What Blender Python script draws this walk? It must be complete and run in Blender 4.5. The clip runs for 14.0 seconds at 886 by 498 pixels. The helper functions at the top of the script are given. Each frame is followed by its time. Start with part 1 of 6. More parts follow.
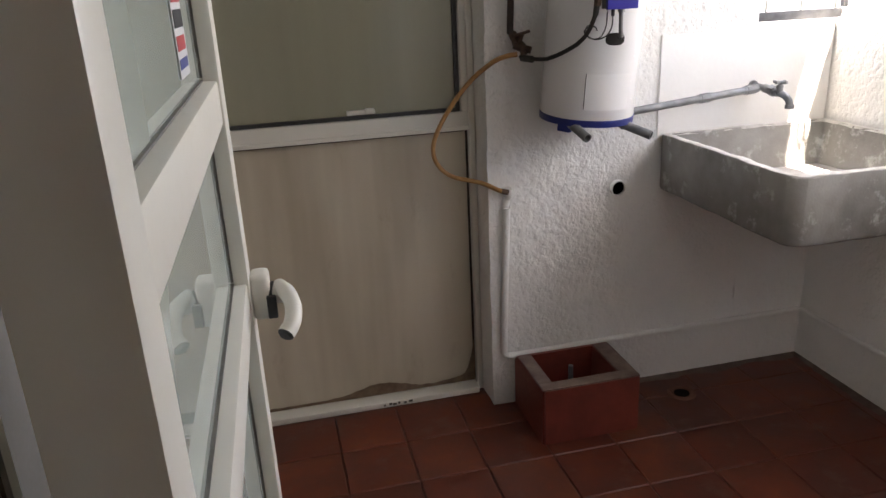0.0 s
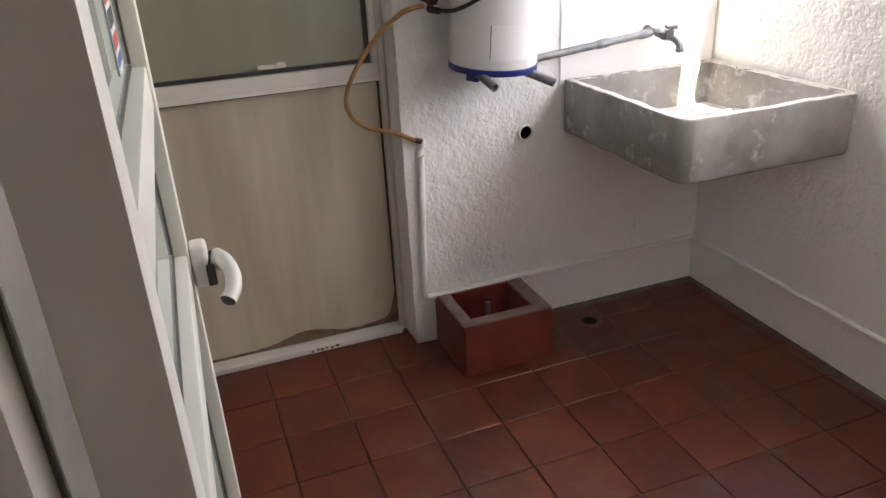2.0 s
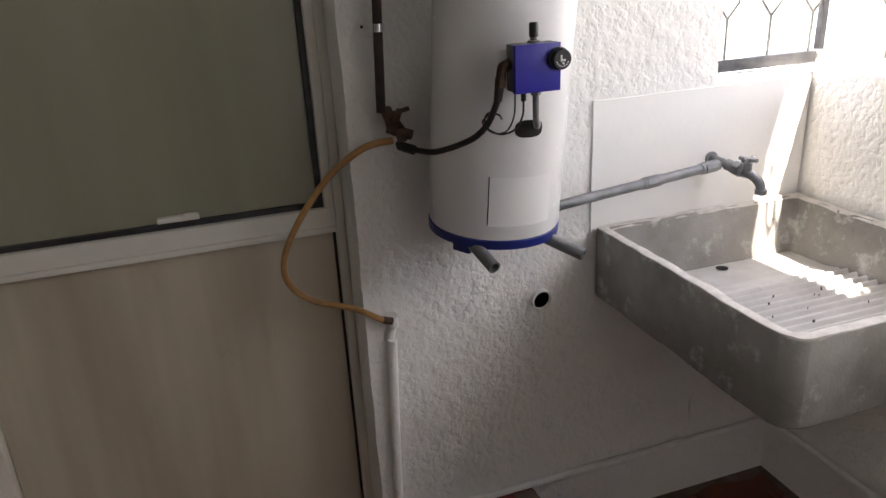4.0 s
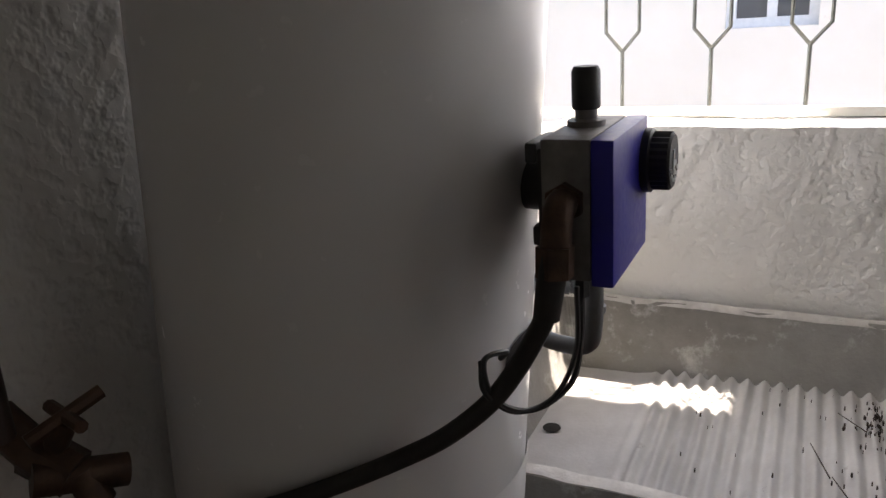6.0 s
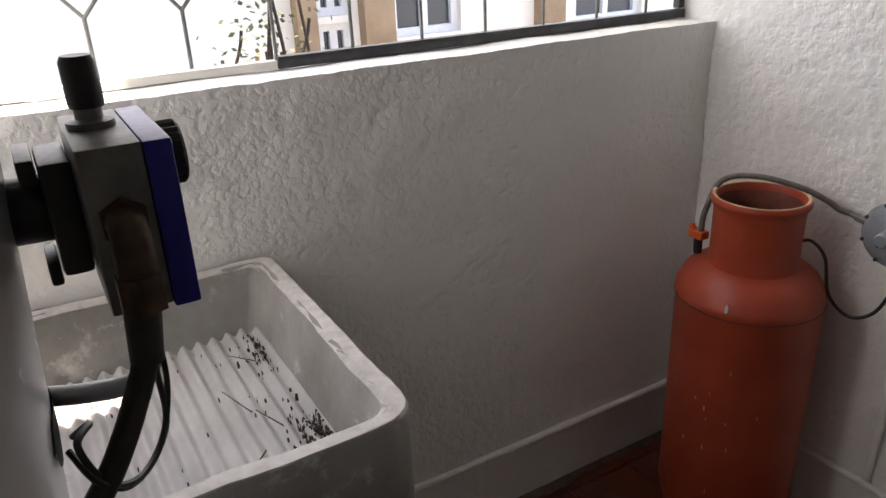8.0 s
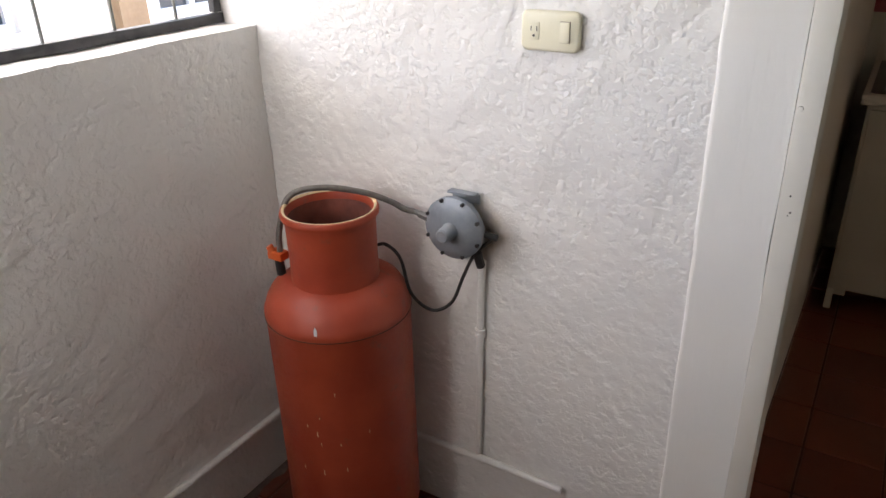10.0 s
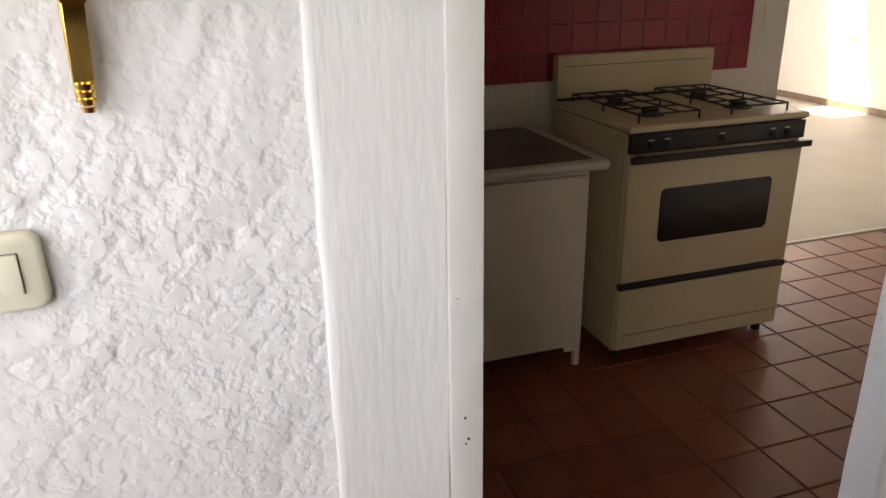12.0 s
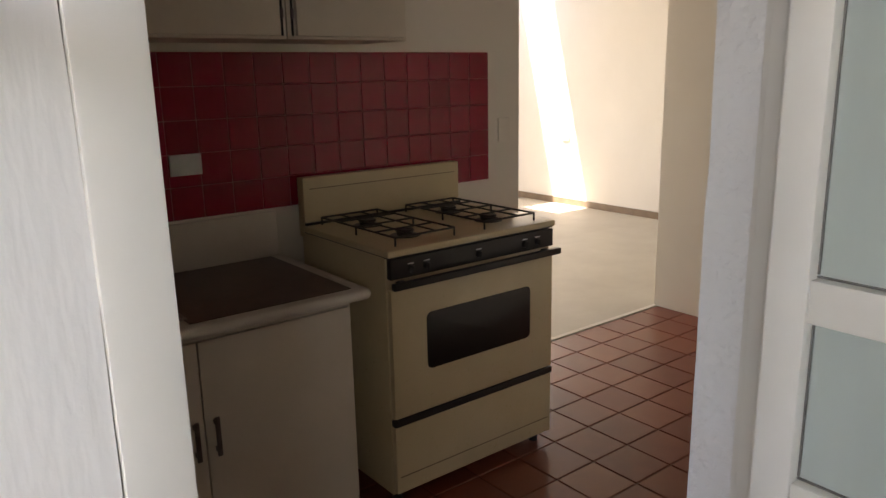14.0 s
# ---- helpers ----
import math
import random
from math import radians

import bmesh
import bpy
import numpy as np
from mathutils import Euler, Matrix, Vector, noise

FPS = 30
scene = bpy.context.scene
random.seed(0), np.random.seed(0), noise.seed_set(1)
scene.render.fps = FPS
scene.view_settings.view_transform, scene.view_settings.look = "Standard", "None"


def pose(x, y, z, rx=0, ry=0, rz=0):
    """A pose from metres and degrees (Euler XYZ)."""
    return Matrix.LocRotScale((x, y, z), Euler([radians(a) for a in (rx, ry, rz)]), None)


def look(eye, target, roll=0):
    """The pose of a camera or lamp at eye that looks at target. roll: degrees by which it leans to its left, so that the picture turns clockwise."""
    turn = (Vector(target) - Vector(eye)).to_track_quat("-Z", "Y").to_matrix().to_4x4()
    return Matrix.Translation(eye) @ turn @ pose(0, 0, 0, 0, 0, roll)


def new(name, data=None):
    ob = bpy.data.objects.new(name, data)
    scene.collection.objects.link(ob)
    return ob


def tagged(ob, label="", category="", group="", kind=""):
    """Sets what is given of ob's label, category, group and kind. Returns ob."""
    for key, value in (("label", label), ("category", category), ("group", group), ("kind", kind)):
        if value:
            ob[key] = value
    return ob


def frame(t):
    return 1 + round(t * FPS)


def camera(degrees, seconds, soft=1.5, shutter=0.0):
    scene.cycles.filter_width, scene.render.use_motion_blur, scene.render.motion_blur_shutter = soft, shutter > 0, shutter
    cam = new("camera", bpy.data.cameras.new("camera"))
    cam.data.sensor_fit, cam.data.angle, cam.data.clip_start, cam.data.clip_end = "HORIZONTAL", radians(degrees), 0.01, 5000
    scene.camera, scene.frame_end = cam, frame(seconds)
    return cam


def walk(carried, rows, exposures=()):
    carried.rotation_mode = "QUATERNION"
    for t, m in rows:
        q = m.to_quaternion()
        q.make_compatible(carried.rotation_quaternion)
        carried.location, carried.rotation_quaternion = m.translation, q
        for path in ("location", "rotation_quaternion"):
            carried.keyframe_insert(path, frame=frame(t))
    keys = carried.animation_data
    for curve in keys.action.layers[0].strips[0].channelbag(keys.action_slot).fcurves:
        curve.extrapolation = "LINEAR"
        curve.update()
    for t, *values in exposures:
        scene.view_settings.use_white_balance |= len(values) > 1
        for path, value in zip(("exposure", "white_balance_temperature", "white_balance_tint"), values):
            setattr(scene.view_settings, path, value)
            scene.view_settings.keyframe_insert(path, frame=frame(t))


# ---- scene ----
cam = camera(62.0, 14.0)
PATH = [
    (0, (0.19, 0.034, 1.335), (0.603, 1.874, 0.668), -2.8),
    (0.5, (0.174, -0.002, 1.335), (0.648, 1.799, 0.604), -3.1),
    (1, (0.142, -0.009, 1.343), (0.682, 1.749, 0.557), -3.1),
    (1.5, (0.151, -0.031, 1.365), (0.738, 1.697, 0.547), -3.0),
    (2, (0.16, -0.034, 1.399), (0.767, 1.678, 0.563), -3.1),
    (2.2, (0.172, -0.018, 1.405), (0.784, 1.696, 0.576), -3.2),
    (4.3, (0.554, 0.848, 1.475), (1.133, 2.638, 0.788), -3.1),
    (4.5, (0.562, 0.97, 1.467), (1.252, 2.73, 0.812), -3.2),
    (5, (0.625, 1.28, 1.452), (1.562, 2.934, 0.833), -3.7),
    (5.5, (0.674, 1.538, 1.445), (1.864, 3.015, 0.812), -4.1),
    (6, (0.669, 1.689, 1.409), (2.359, 2.561, 0.79), -4.2),
    (6.5, (0.649, 1.799, 1.413), (2.511, 2.051, 0.728), -4.3),
    (7, (0.666, 1.839, 1.423), (2.508, 1.615, 0.678), -3.7),
    (7.5, (0.689, 1.849, 1.424), (2.431, 1.24, 0.652), -3.1),
    (8, (0.701, 1.826, 1.418), (2.301, 0.925, 0.624), -2.5),
    (10.5, (0.72, 1.415, 1.444), (1.513, -0.212, 0.593), -1.2),
    (11, (0.792, 1.212, 1.446), (1.321, -0.536, 0.631), -0.7),
    (11.5, (0.91, 1.053, 1.428), (0.805, -0.793, 0.666), -0.8),
    (12, (1.055, 0.988, 1.454), (0.47, -0.785, 0.737), -1.0),
    (12.5, (1.163, 0.961, 1.499), (0.286, -0.7, 0.811), -0.7),
    (13, (1.177, 0.918, 1.518), (0.069, -0.64, 0.927), -0.6),
    (13.5, (1.061, 0.86, 1.5), (-0.12, -0.671, 0.987), -1.1),
    (14, (0.918, 0.73, 1.476), (-0.276, -0.807, 1.014), -1.2),
]
EXPOSURES = [(0.0, 3.25, 6850, 17), (0.5, 3.32, 6850, 17), (1.0, 3.6, 6850, 17), (1.5, 3.73, 6850, 17), (2.2, 3.7, 6850, 17), (4.3, 2.62, 6850, 17), (5.0, 2.38, 6850, 17), (5.5, 2.4, 6850, 17), (6.0, 2.0, 6850, 17), (7.0, 2.05, 6850, 17), (8.2, 2.2, 6850, 17), (10.3, 2.95, 6850, 17), (11.0, 2.94, 6850, 17), (12.0, 3.1, 6850, 17), (12.6, 2.66, 6900, 18), (13.5, 2.7, 6900, 18), (14.0, 2.93, 6850, 17)]
walk(cam, [(t, look(eye, target, roll)) for t, eye, target, roll in PATH], EXPOSURES)

# ---- world, sun, exposure ----
SUN = Vector((-0.22, 0.25, -1.0)).normalized()
world = bpy.data.worlds.new("sky")
scene.world = world
world.use_nodes = True
wn = world.node_tree
sky = wn.nodes.new("ShaderNodeTexSky")
sky.sky_type = 'NISHITA'
sky.sun_disc = False
sky.sun_elevation = math.asin(-SUN.z)
sky.sun_rotation = math.atan2(-SUN.x, -SUN.y)
wn.nodes["Background"].inputs["Strength"].default_value = 0.15
wn.links.new(sky.outputs[0], wn.nodes["Background"].inputs["Color"])
sun_data = bpy.data.lights.new("sun", 'SUN')
sun_data.energy, sun_data.angle, sun_data.color = 5.0, radians(0.6), (1.0, 0.93, 0.82)
sun_lamp = new("sun", sun_data)
sun_lamp.matrix_world = look((3, -4, 12), Vector((3, -4, 12)) + SUN)


def window_light(name, eye, target, width, height, watts, colour):
    data = bpy.data.lights.new(name, 'AREA')
    data.shape, data.size, data.size_y, data.energy, data.color = 'RECTANGLE', width, height, watts, colour
    lamp = new(name, data)
    lamp.matrix_world = look(eye, target)
    return lamp


window_light("sky_light_east", (2.16, 1.23, 1.63), (1.0, 1.23, 1.45), 1.7, 0.80, 2.2, (0.98, 0.985, 1.0))
window_light("sky_light_north", (1.83, 2.29, 1.63), (1.83, 1.0, 1.45), 0.26, 0.80, 1.2, (0.98, 0.985, 1.0))
# Added warm fill for living room and kitchen, from a spot out of view
window_light("fill_light_living", (-2.2, -6.95, 1.5), (-2.2, -4.0, 1.2), 1.8, 1.2, 15, (1.0, 0.95, 0.88))

# ---- materials ----


def base(name, rough=0.6, metal=0.0, spec=0.5):
    m = bpy.data.materials.new(name)
    m.use_nodes = True
    b = m.node_tree.nodes["Principled BSDF"]
    b.inputs["Roughness"].default_value = rough
    b.inputs["Metallic"].default_value = metal
    b.inputs["Specular IOR Level"].default_value = spec
    return m, m.node_tree, b


def node(t, kind, **inputs):
    n = t.nodes.new(kind)
    for k, v in inputs.items():
        n.inputs[k.replace("_", " ")].default_value = v
    return n


def noise_tex(t, scale, detail=4, rough=0.55, stretch=(1, 1, 1)):
    co = t.nodes.new("ShaderNodeTexCoord")
    mp = t.nodes.new("ShaderNodeMapping")
    mp.inputs["Scale"].default_value = stretch
    t.links.new(co.outputs["Object"], mp.inputs["Vector"])
    n = node(t, "ShaderNodeTexNoise", Scale=scale, Detail=detail, Roughness=rough)
    t.links.new(mp.outputs[0], n.inputs["Vector"])
    return n


def ramp(t, src, stops):
    r = t.nodes.new("ShaderNodeValToRGB")
    while len(r.color_ramp.elements) < len(stops):
        r.color_ramp.elements.new(0.5)
    for e, (p, c) in zip(r.color_ramp.elements, stops):
        e.position, e.color = p, (*c, 1) if len(c) == 3 else c
    t.links.new(src, r.inputs[0])
    return r


def mix(t, fac, a, b, mode='MIX'):
    m = t.nodes.new("ShaderNodeMix")
    m.data_type, m.blend_type = 'RGBA', mode
    for key, v in ((0, fac), (6, a), (7, b)):
        if isinstance(v, (int, float)):
            m.inputs[key].default_value = v
        elif isinstance(v, tuple):
            m.inputs[key].default_value = (*v, 1)
        else:
            t.links.new(v, m.inputs[key])
    return m.outputs[2]


def bump(t, b, height, strength, distance):
    n = t.nodes.new("ShaderNodeBump")
    n.inputs["Strength"].default_value, n.inputs["Distance"].default_value = strength, distance
    t.links.new(height, n.inputs["Height"])
    prev = b.inputs["Normal"].links
    if prev:
        t.links.new(prev[0].from_socket, n.inputs["Normal"])
    t.links.new(n.outputs[0], b.inputs["Normal"])


def mottled(name, c1, c2, scale=6, rough=0.6, metal=0.0, fine=120, fine_bump=0.15, stretch=(1, 1, 1), spec=0.5, dist=0.002, dirt=None):
    m, t, b = base(name, rough, metal, spec)
    a = noise_tex(t, scale, 5, 0.6, stretch)
    col = ramp(t, a.outputs[0], [(0.3, c1), (0.7, c2)]).outputs[0]
    if dirt:
        d = noise_tex(t, scale * 2.7, 6, 0.7, stretch)
        f = ramp(t, d.outputs[0], [(dirt[1], (0, 0, 0)), (min(dirt[1] + 0.12, 1), (1, 1, 1))]).outputs[0]
        col = mix(t, f, col, dirt[0])
    t.links.new(col, b.inputs["Base Color"])
    if fine_bump:
        f = noise_tex(t, fine, 3, 0.6, stretch)
        bump(t, b, f.outputs[0], fine_bump, dist)
        rr = ramp(t, f.outputs[0], [(0.2, (rough * 0.85,) * 3), (0.8, (min(1, rough * 1.15),) * 3)])
        t.links.new(rr.outputs[0], b.inputs["Roughness"])
    return m


def plaster(name, c1, c2, pits=1.0, streaks=False):
    m, t, b = base(name, 0.85, 0, 0.15)
    big = noise_tex(t, 1.7, 5, 0.6)
    col = ramp(t, big.outputs[0], [(0.3, c1), (0.7, c2)]).outputs[0]
    d = noise_tex(t, 9, 8, 0.75)
    f = ramp(t, d.outputs[0], [(0.66, (0, 0, 0)), (0.80, (0.35, 0.35, 0.35))]).outputs[0]
    col = mix(t, f, col, (0.45, 0.41, 0.36))
    t.links.new(col, b.inputs["Base Color"])
    st = (1, 1, 1) if not streaks else (1.7, 1.7, 0.3)
    swell = noise_tex(t, 11, 3, 0.5, st)
    lump = noise_tex(t, 36, 2, 0.45, st)
    pit = ramp(t, noise_tex(t, 74, 2, 0.45, st).outputs[0], [(0.24, (0, 0, 0)), (0.54, (1, 1, 1))])
    patch = ramp(t, noise_tex(t, 3.6, 4, 0.65).outputs[0], [(0.36, (0.40, 0.40, 0.40)), (0.64, (1, 1, 1))])
    h = mix(t, patch.outputs[0], (0.5, 0.5, 0.5), lump.outputs[0])
    h2 = mix(t, patch.outputs[0], (1.0, 1.0, 1.0), pit.outputs[0])
    bump(t, b, swell.outputs[0], 0.42 * pits, 0.020)
    bump(t, b, h, 0.34 * pits, 0.014)
    bump(t, b, h2, 0.40 * pits, 0.006)
    bump(t, b, noise_tex(t, 260, 2).outputs[0], 0.12, 0.001)
    return m


def clay_tile(name, c1, c2, c3, rough, grime=0.4):
    m, t, b = base(name, rough, 0, 0.5)
    info = t.nodes.new("ShaderNodeObjectInfo")
    a = noise_tex(t, 7, 6, 0.65)
    col = ramp(t, a.outputs[0], [(0.28, c1), (0.55, c2), (0.8, c3)]).outputs[0]
    tone = ramp(t, info.outputs["Random"], [(0.0, (0.80, 0.74, 0.72)), (0.5, (1, 0.97, 0.95)), (1.0, (1.12, 1.22, 1.08))]).outputs[0]
    col = mix(t, 1.0, col, tone, 'MULTIPLY')
    g = noise_tex(t, 3.1, 7, 0.7)
    f = ramp(t, g.outputs[0], [(0.55, (0, 0, 0)), (0.78, (grime,) * 3)]).outputs[0]
    col = mix(t, f, col, (0.10, 0.04, 0.03))
    place = t.nodes.new("ShaderNodeNewGeometry")
    for size, low, high, tint in ((2.3, 0.46, 0.72, (0.062, 0.024, 0.018)), (9.0, 0.56, 0.74, (0.13, 0.075, 0.055))):
        wide = node(t, "ShaderNodeTexNoise", Scale=size, Detail=5, Roughness=0.65)
        t.links.new(place.outputs["Position"], wide.inputs["Vector"])
        worn = ramp(t, wide.outputs[0], [(low, (0, 0, 0)), (high, (grime * 1.35,) * 3)]).outputs[0]
        col = mix(t, worn, col, tint)
    t.links.new(col, b.inputs["Base Color"])
    n = noise_tex(t, 40, 4)
    bump(t, b, n.outputs[0], 0.3 * grime, 0.003)
    shift = t.nodes.new("ShaderNodeMath")
    shift.operation = 'MULTIPLY'
    shift.inputs[1].default_value = 37.0
    t.links.new(info.outputs["Random"], shift.inputs[0])
    for mp in [q for q in t.nodes if q.bl_idname == "ShaderNodeMapping"]:
        t.links.new(shift.outputs[0], mp.inputs["Location"])
    t.links.new(ramp(t, a.outputs[0], [(0.3, (rough * (1 - 0.6 * grime),) * 3), (0.7, (rough * (1 + 0.6 * grime),) * 3)]).outputs[0], b.inputs["Roughness"])
    return m


WHITE_PLASTER = plaster("white_plaster", (0.76, 0.75, 0.72), (0.82, 0.81, 0.78), 1.0)
BRUSHED_PLASTER = plaster("brushed_white_plaster", (0.78, 0.77, 0.73), (0.83, 0.82, 0.78), 0.24, True)
SMOOTH_PLASTER = mottled("smooth_white_plaster", (0.76, 0.75, 0.72), (0.82, 0.81, 0.78), 2.5, 0.65, 0, 60, 0.12, spec=0.3, dist=0.004)
SMOOTH_WALL = mottled("smooth_wall_paint", (0.74, 0.69, 0.60), (0.79, 0.74, 0.65), 1.2, 0.8, 0, 150, 0.08, spec=0.2)
CEILING_PAINT = mottled("ceiling_paint", (0.78, 0.77, 0.73), (0.82, 0.81, 0.77), 1.5, 0.85, 0, 120, 0.08, spec=0.2)
# Dark grey for unseen laundry surfaces, chosen to weaken the bounced light
DIM_BOUNCE_GREY = mottled("dim_bounce_grey", (0.20, 0.19, 0.17), (0.27, 0.25, 0.23), 3, 0.85, 0, 120, 0.2)
BAR_PAINT = mottled("weathered_bar_paint", (0.10, 0.105, 0.09), (0.20, 0.205, 0.18), 40, 0.5, 0.3, 200, 0.15)
CLAY = clay_tile("red_clay_tile", (0.074, 0.016, 0.010), (0.140, 0.029, 0.014), (0.210, 0.060, 0.022), 0.42, 0.55)
KITCHEN_CLAY = clay_tile("kitchen_clay_tile", (0.18, 0.044, 0.024), (0.205, 0.053, 0.028), (0.235, 0.065, 0.034), 0.30, 0.06)
KITCHEN_GROUT = mottled("brown_grout", (0.09, 0.03, 0.02), (0.13, 0.045, 0.03), 14, 0.85, 0, 160, 0.2)
GROUT = mottled("dark_grout", (0.10, 0.040, 0.028), (0.19, 0.095, 0.068), 5, 0.9, 0, 160, 0.3)
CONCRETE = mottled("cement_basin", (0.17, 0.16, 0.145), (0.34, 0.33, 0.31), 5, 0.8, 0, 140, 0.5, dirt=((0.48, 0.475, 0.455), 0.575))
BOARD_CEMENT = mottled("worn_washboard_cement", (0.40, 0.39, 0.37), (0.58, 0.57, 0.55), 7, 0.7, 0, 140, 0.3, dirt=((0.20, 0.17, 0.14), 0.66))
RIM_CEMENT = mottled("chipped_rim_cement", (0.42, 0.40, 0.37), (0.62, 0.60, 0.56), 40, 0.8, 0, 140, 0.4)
RED_CEMENT = mottled("red_cement_paint", (0.13, 0.025, 0.018), (0.22, 0.045, 0.03), 8, 0.45, 0, 90, 0.2, dirt=((0.30, 0.22, 0.19), 0.70))
WORN_CEMENT = mottled("worn_cement", (0.13, 0.085, 0.07), (0.23, 0.17, 0.14), 20, 0.8, 0, 120, 0.3)
ALUMINIUM = mottled("white_coated_aluminium", (0.70, 0.68, 0.61), (0.77, 0.75, 0.68), 4, 0.38, 0, 200, 0.05, dirt=((0.48, 0.44, 0.36), 0.74))
WHITE_METAL = mottled("white_enamel", (0.76, 0.76, 0.76), (0.82, 0.82, 0.81), 2, 0.25, 0, 60, 0.03)
BLUE_METAL = mottled("blue_enamel", (0.008, 0.016, 0.13), (0.014, 0.026, 0.19), 9, 0.35, 0, 150, 0.08)
BLUE_PLASTIC = mottled("blue_cover", (0.012, 0.010, 0.22), (0.02, 0.016, 0.33), 12, 0.4, 0, 220, 0.06)
STEEL = mottled("cast_zinc", (0.09, 0.086, 0.083), (0.24, 0.23, 0.22), 32, 0.5, 0.55, 240, 0.15)
BLACK_PLASTIC = mottled("black_plastic", (0.012, 0.012, 0.012), (0.022, 0.022, 0.022), 40, 0.45, 0, 300, 0.1)
BLACK_RUBBER = mottled("black_rubber_hose", (0.012, 0.011, 0.010), (0.028, 0.025, 0.022), 60, 0.55, 0, 300, 0.15)
BRASS = mottled("dull_brass", (0.20, 0.12, 0.05), (0.34, 0.22, 0.10), 80, 0.45, 0.85, 260, 0.2)
AGED_BRONZE = mottled("tarnished_valve", (0.05, 0.032, 0.025), (0.13, 0.080, 0.055), 60, 0.5, 0.7, 240, 0.25)
AMBER_HOSE = mottled("amber_hose", (0.30, 0.15, 0.05), (0.46, 0.26, 0.10), 30, 0.4, 0, 260, 0.1)
RUSTY_PIPE = mottled("dark_painted_pipe", (0.014, 0.010, 0.009), (0.055, 0.032, 0.024), 40, 0.55, 0.3, 160, 0.3)
GREY_PIPE = mottled("galvanised_pipe", (0.15, 0.155, 0.16), (0.27, 0.275, 0.28), 25, 0.5, 0.5, 200, 0.2)
# Near-black colour that stands for shade inside holes; also a screw head
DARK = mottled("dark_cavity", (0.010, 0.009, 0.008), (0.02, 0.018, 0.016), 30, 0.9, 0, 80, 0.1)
ORANGE = mottled("orange_cylinder_paint", (0.32, 0.044, 0.020), (0.42, 0.070, 0.030), 7, 0.45, 0, 90, 0.16, dirt=((0.24, 0.075, 0.045), 0.60))
RUSTED_PAINT = mottled("rusted_orange_paint", (0.10, 0.028, 0.018), (0.22, 0.055, 0.032), 14, 0.75, 0, 110, 0.3)
ORANGE_KNOB = mottled("orange_plastic", (0.62, 0.10, 0.02), (0.70, 0.13, 0.03), 30, 0.4, 0, 160, 0.1)
CHIPPED = mottled("chipped_pale_paint", (0.60, 0.42, 0.22), (0.75, 0.62, 0.42), 60, 0.7, 0, 200, 0.3)
GREY_PAINT = mottled("grey_regulator_paint", (0.22, 0.25, 0.28), (0.30, 0.33, 0.36), 30, 0.45, 0.3, 160, 0.12)
HOSE_GREY = mottled("grey_hose", (0.12, 0.11, 0.10), (0.20, 0.19, 0.17), 60, 0.5, 0.2, 300, 0.2)
IVORY = mottled("ivory_plastic", (0.74, 0.70, 0.52), (0.79, 0.75, 0.58), 8, 0.3, 0, 300, 0.03)
GOLD = mottled("polished_gold", (0.62, 0.38, 0.08), (0.80, 0.52, 0.14), 20, 0.22, 1.0, 120, 0.05)
IRON = mottled("black_iron", (0.03, 0.03, 0.032), (0.07, 0.07, 0.07), 30, 0.5, 0.4, 160, 0.2)
WHITE_CAP = mottled("white_putty", (0.72, 0.71, 0.68), (0.80, 0.79, 0.76), 40, 0.6, 0, 180, 0.2)
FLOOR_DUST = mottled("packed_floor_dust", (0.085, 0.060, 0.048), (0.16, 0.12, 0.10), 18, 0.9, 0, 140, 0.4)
CREAM = mottled("cream_enamel", (0.56, 0.46, 0.27), (0.63, 0.53, 0.33), 3, 0.3, 0, 80, 0.04, dirt=((0.36, 0.26, 0.14), 0.74))
OVEN_GLASS = mottled("dark_oven_glass", (0.008, 0.007, 0.006), (0.014, 0.012, 0.010), 5, 0.22, 0, 60, 0.01)
OVEN_BLACK = mottled("black_trim", (0.012, 0.010, 0.010), (0.02, 0.018, 0.017), 10, 0.35, 0, 120, 0.05)
CABINET = mottled("cream_cabinet_paint", (0.60, 0.54, 0.44), (0.68, 0.62, 0.51), 3, 0.5, 0, 120, 0.06, dirt=((0.46, 0.38, 0.28), 0.74))
COUNTER = mottled("laminate_edge", (0.58, 0.53, 0.46), (0.66, 0.61, 0.54), 4, 0.4, 0, 120, 0.05)
COUNTER_TOP = mottled("brown_laminate_top", (0.085, 0.055, 0.042), (0.13, 0.085, 0.065), 18, 0.35, 0, 160, 0.06)
CHROME = mottled("chrome", (0.62, 0.62, 0.62), (0.75, 0.75, 0.75), 10, 0.12, 1.0, 60, 0.01)
STAINLESS = mottled("stainless", (0.30, 0.28, 0.26), (0.42, 0.40, 0.37), 20, 0.3, 1.0, 200, 0.05)
HANDLE_GREY = mottled("dark_pull", (0.10, 0.08, 0.07), (0.16, 0.13, 0.12), 30, 0.4, 0.5, 120, 0.08)
CARPET = mottled("pale_vinyl_floor", (0.42, 0.38, 0.31), (0.50, 0.46, 0.38), 2.2, 0.55, 0, 200, 0.12)
SKIRTING = mottled("brown_skirting", (0.16, 0.11, 0.07), (0.24, 0.17, 0.11), 8, 0.5, 0, 120, 0.1)
FACADE = mottled("pale_facade", (0.76, 0.72, 0.64), (0.84, 0.80, 0.73), 1.1, 0.85, 0, 30, 0.3, dirt=((0.45, 0.38, 0.30), 0.66))
FACADE_STONE = mottled("weathered_stone", (0.22, 0.15, 0.09), (0.36, 0.26, 0.16), 3.2, 0.85, 0, 40, 0.4)
GROUND = mottled("street_cement", (0.22, 0.21, 0.20), (0.30, 0.29, 0.27), 0.8, 0.9, 0, 20, 0.3)
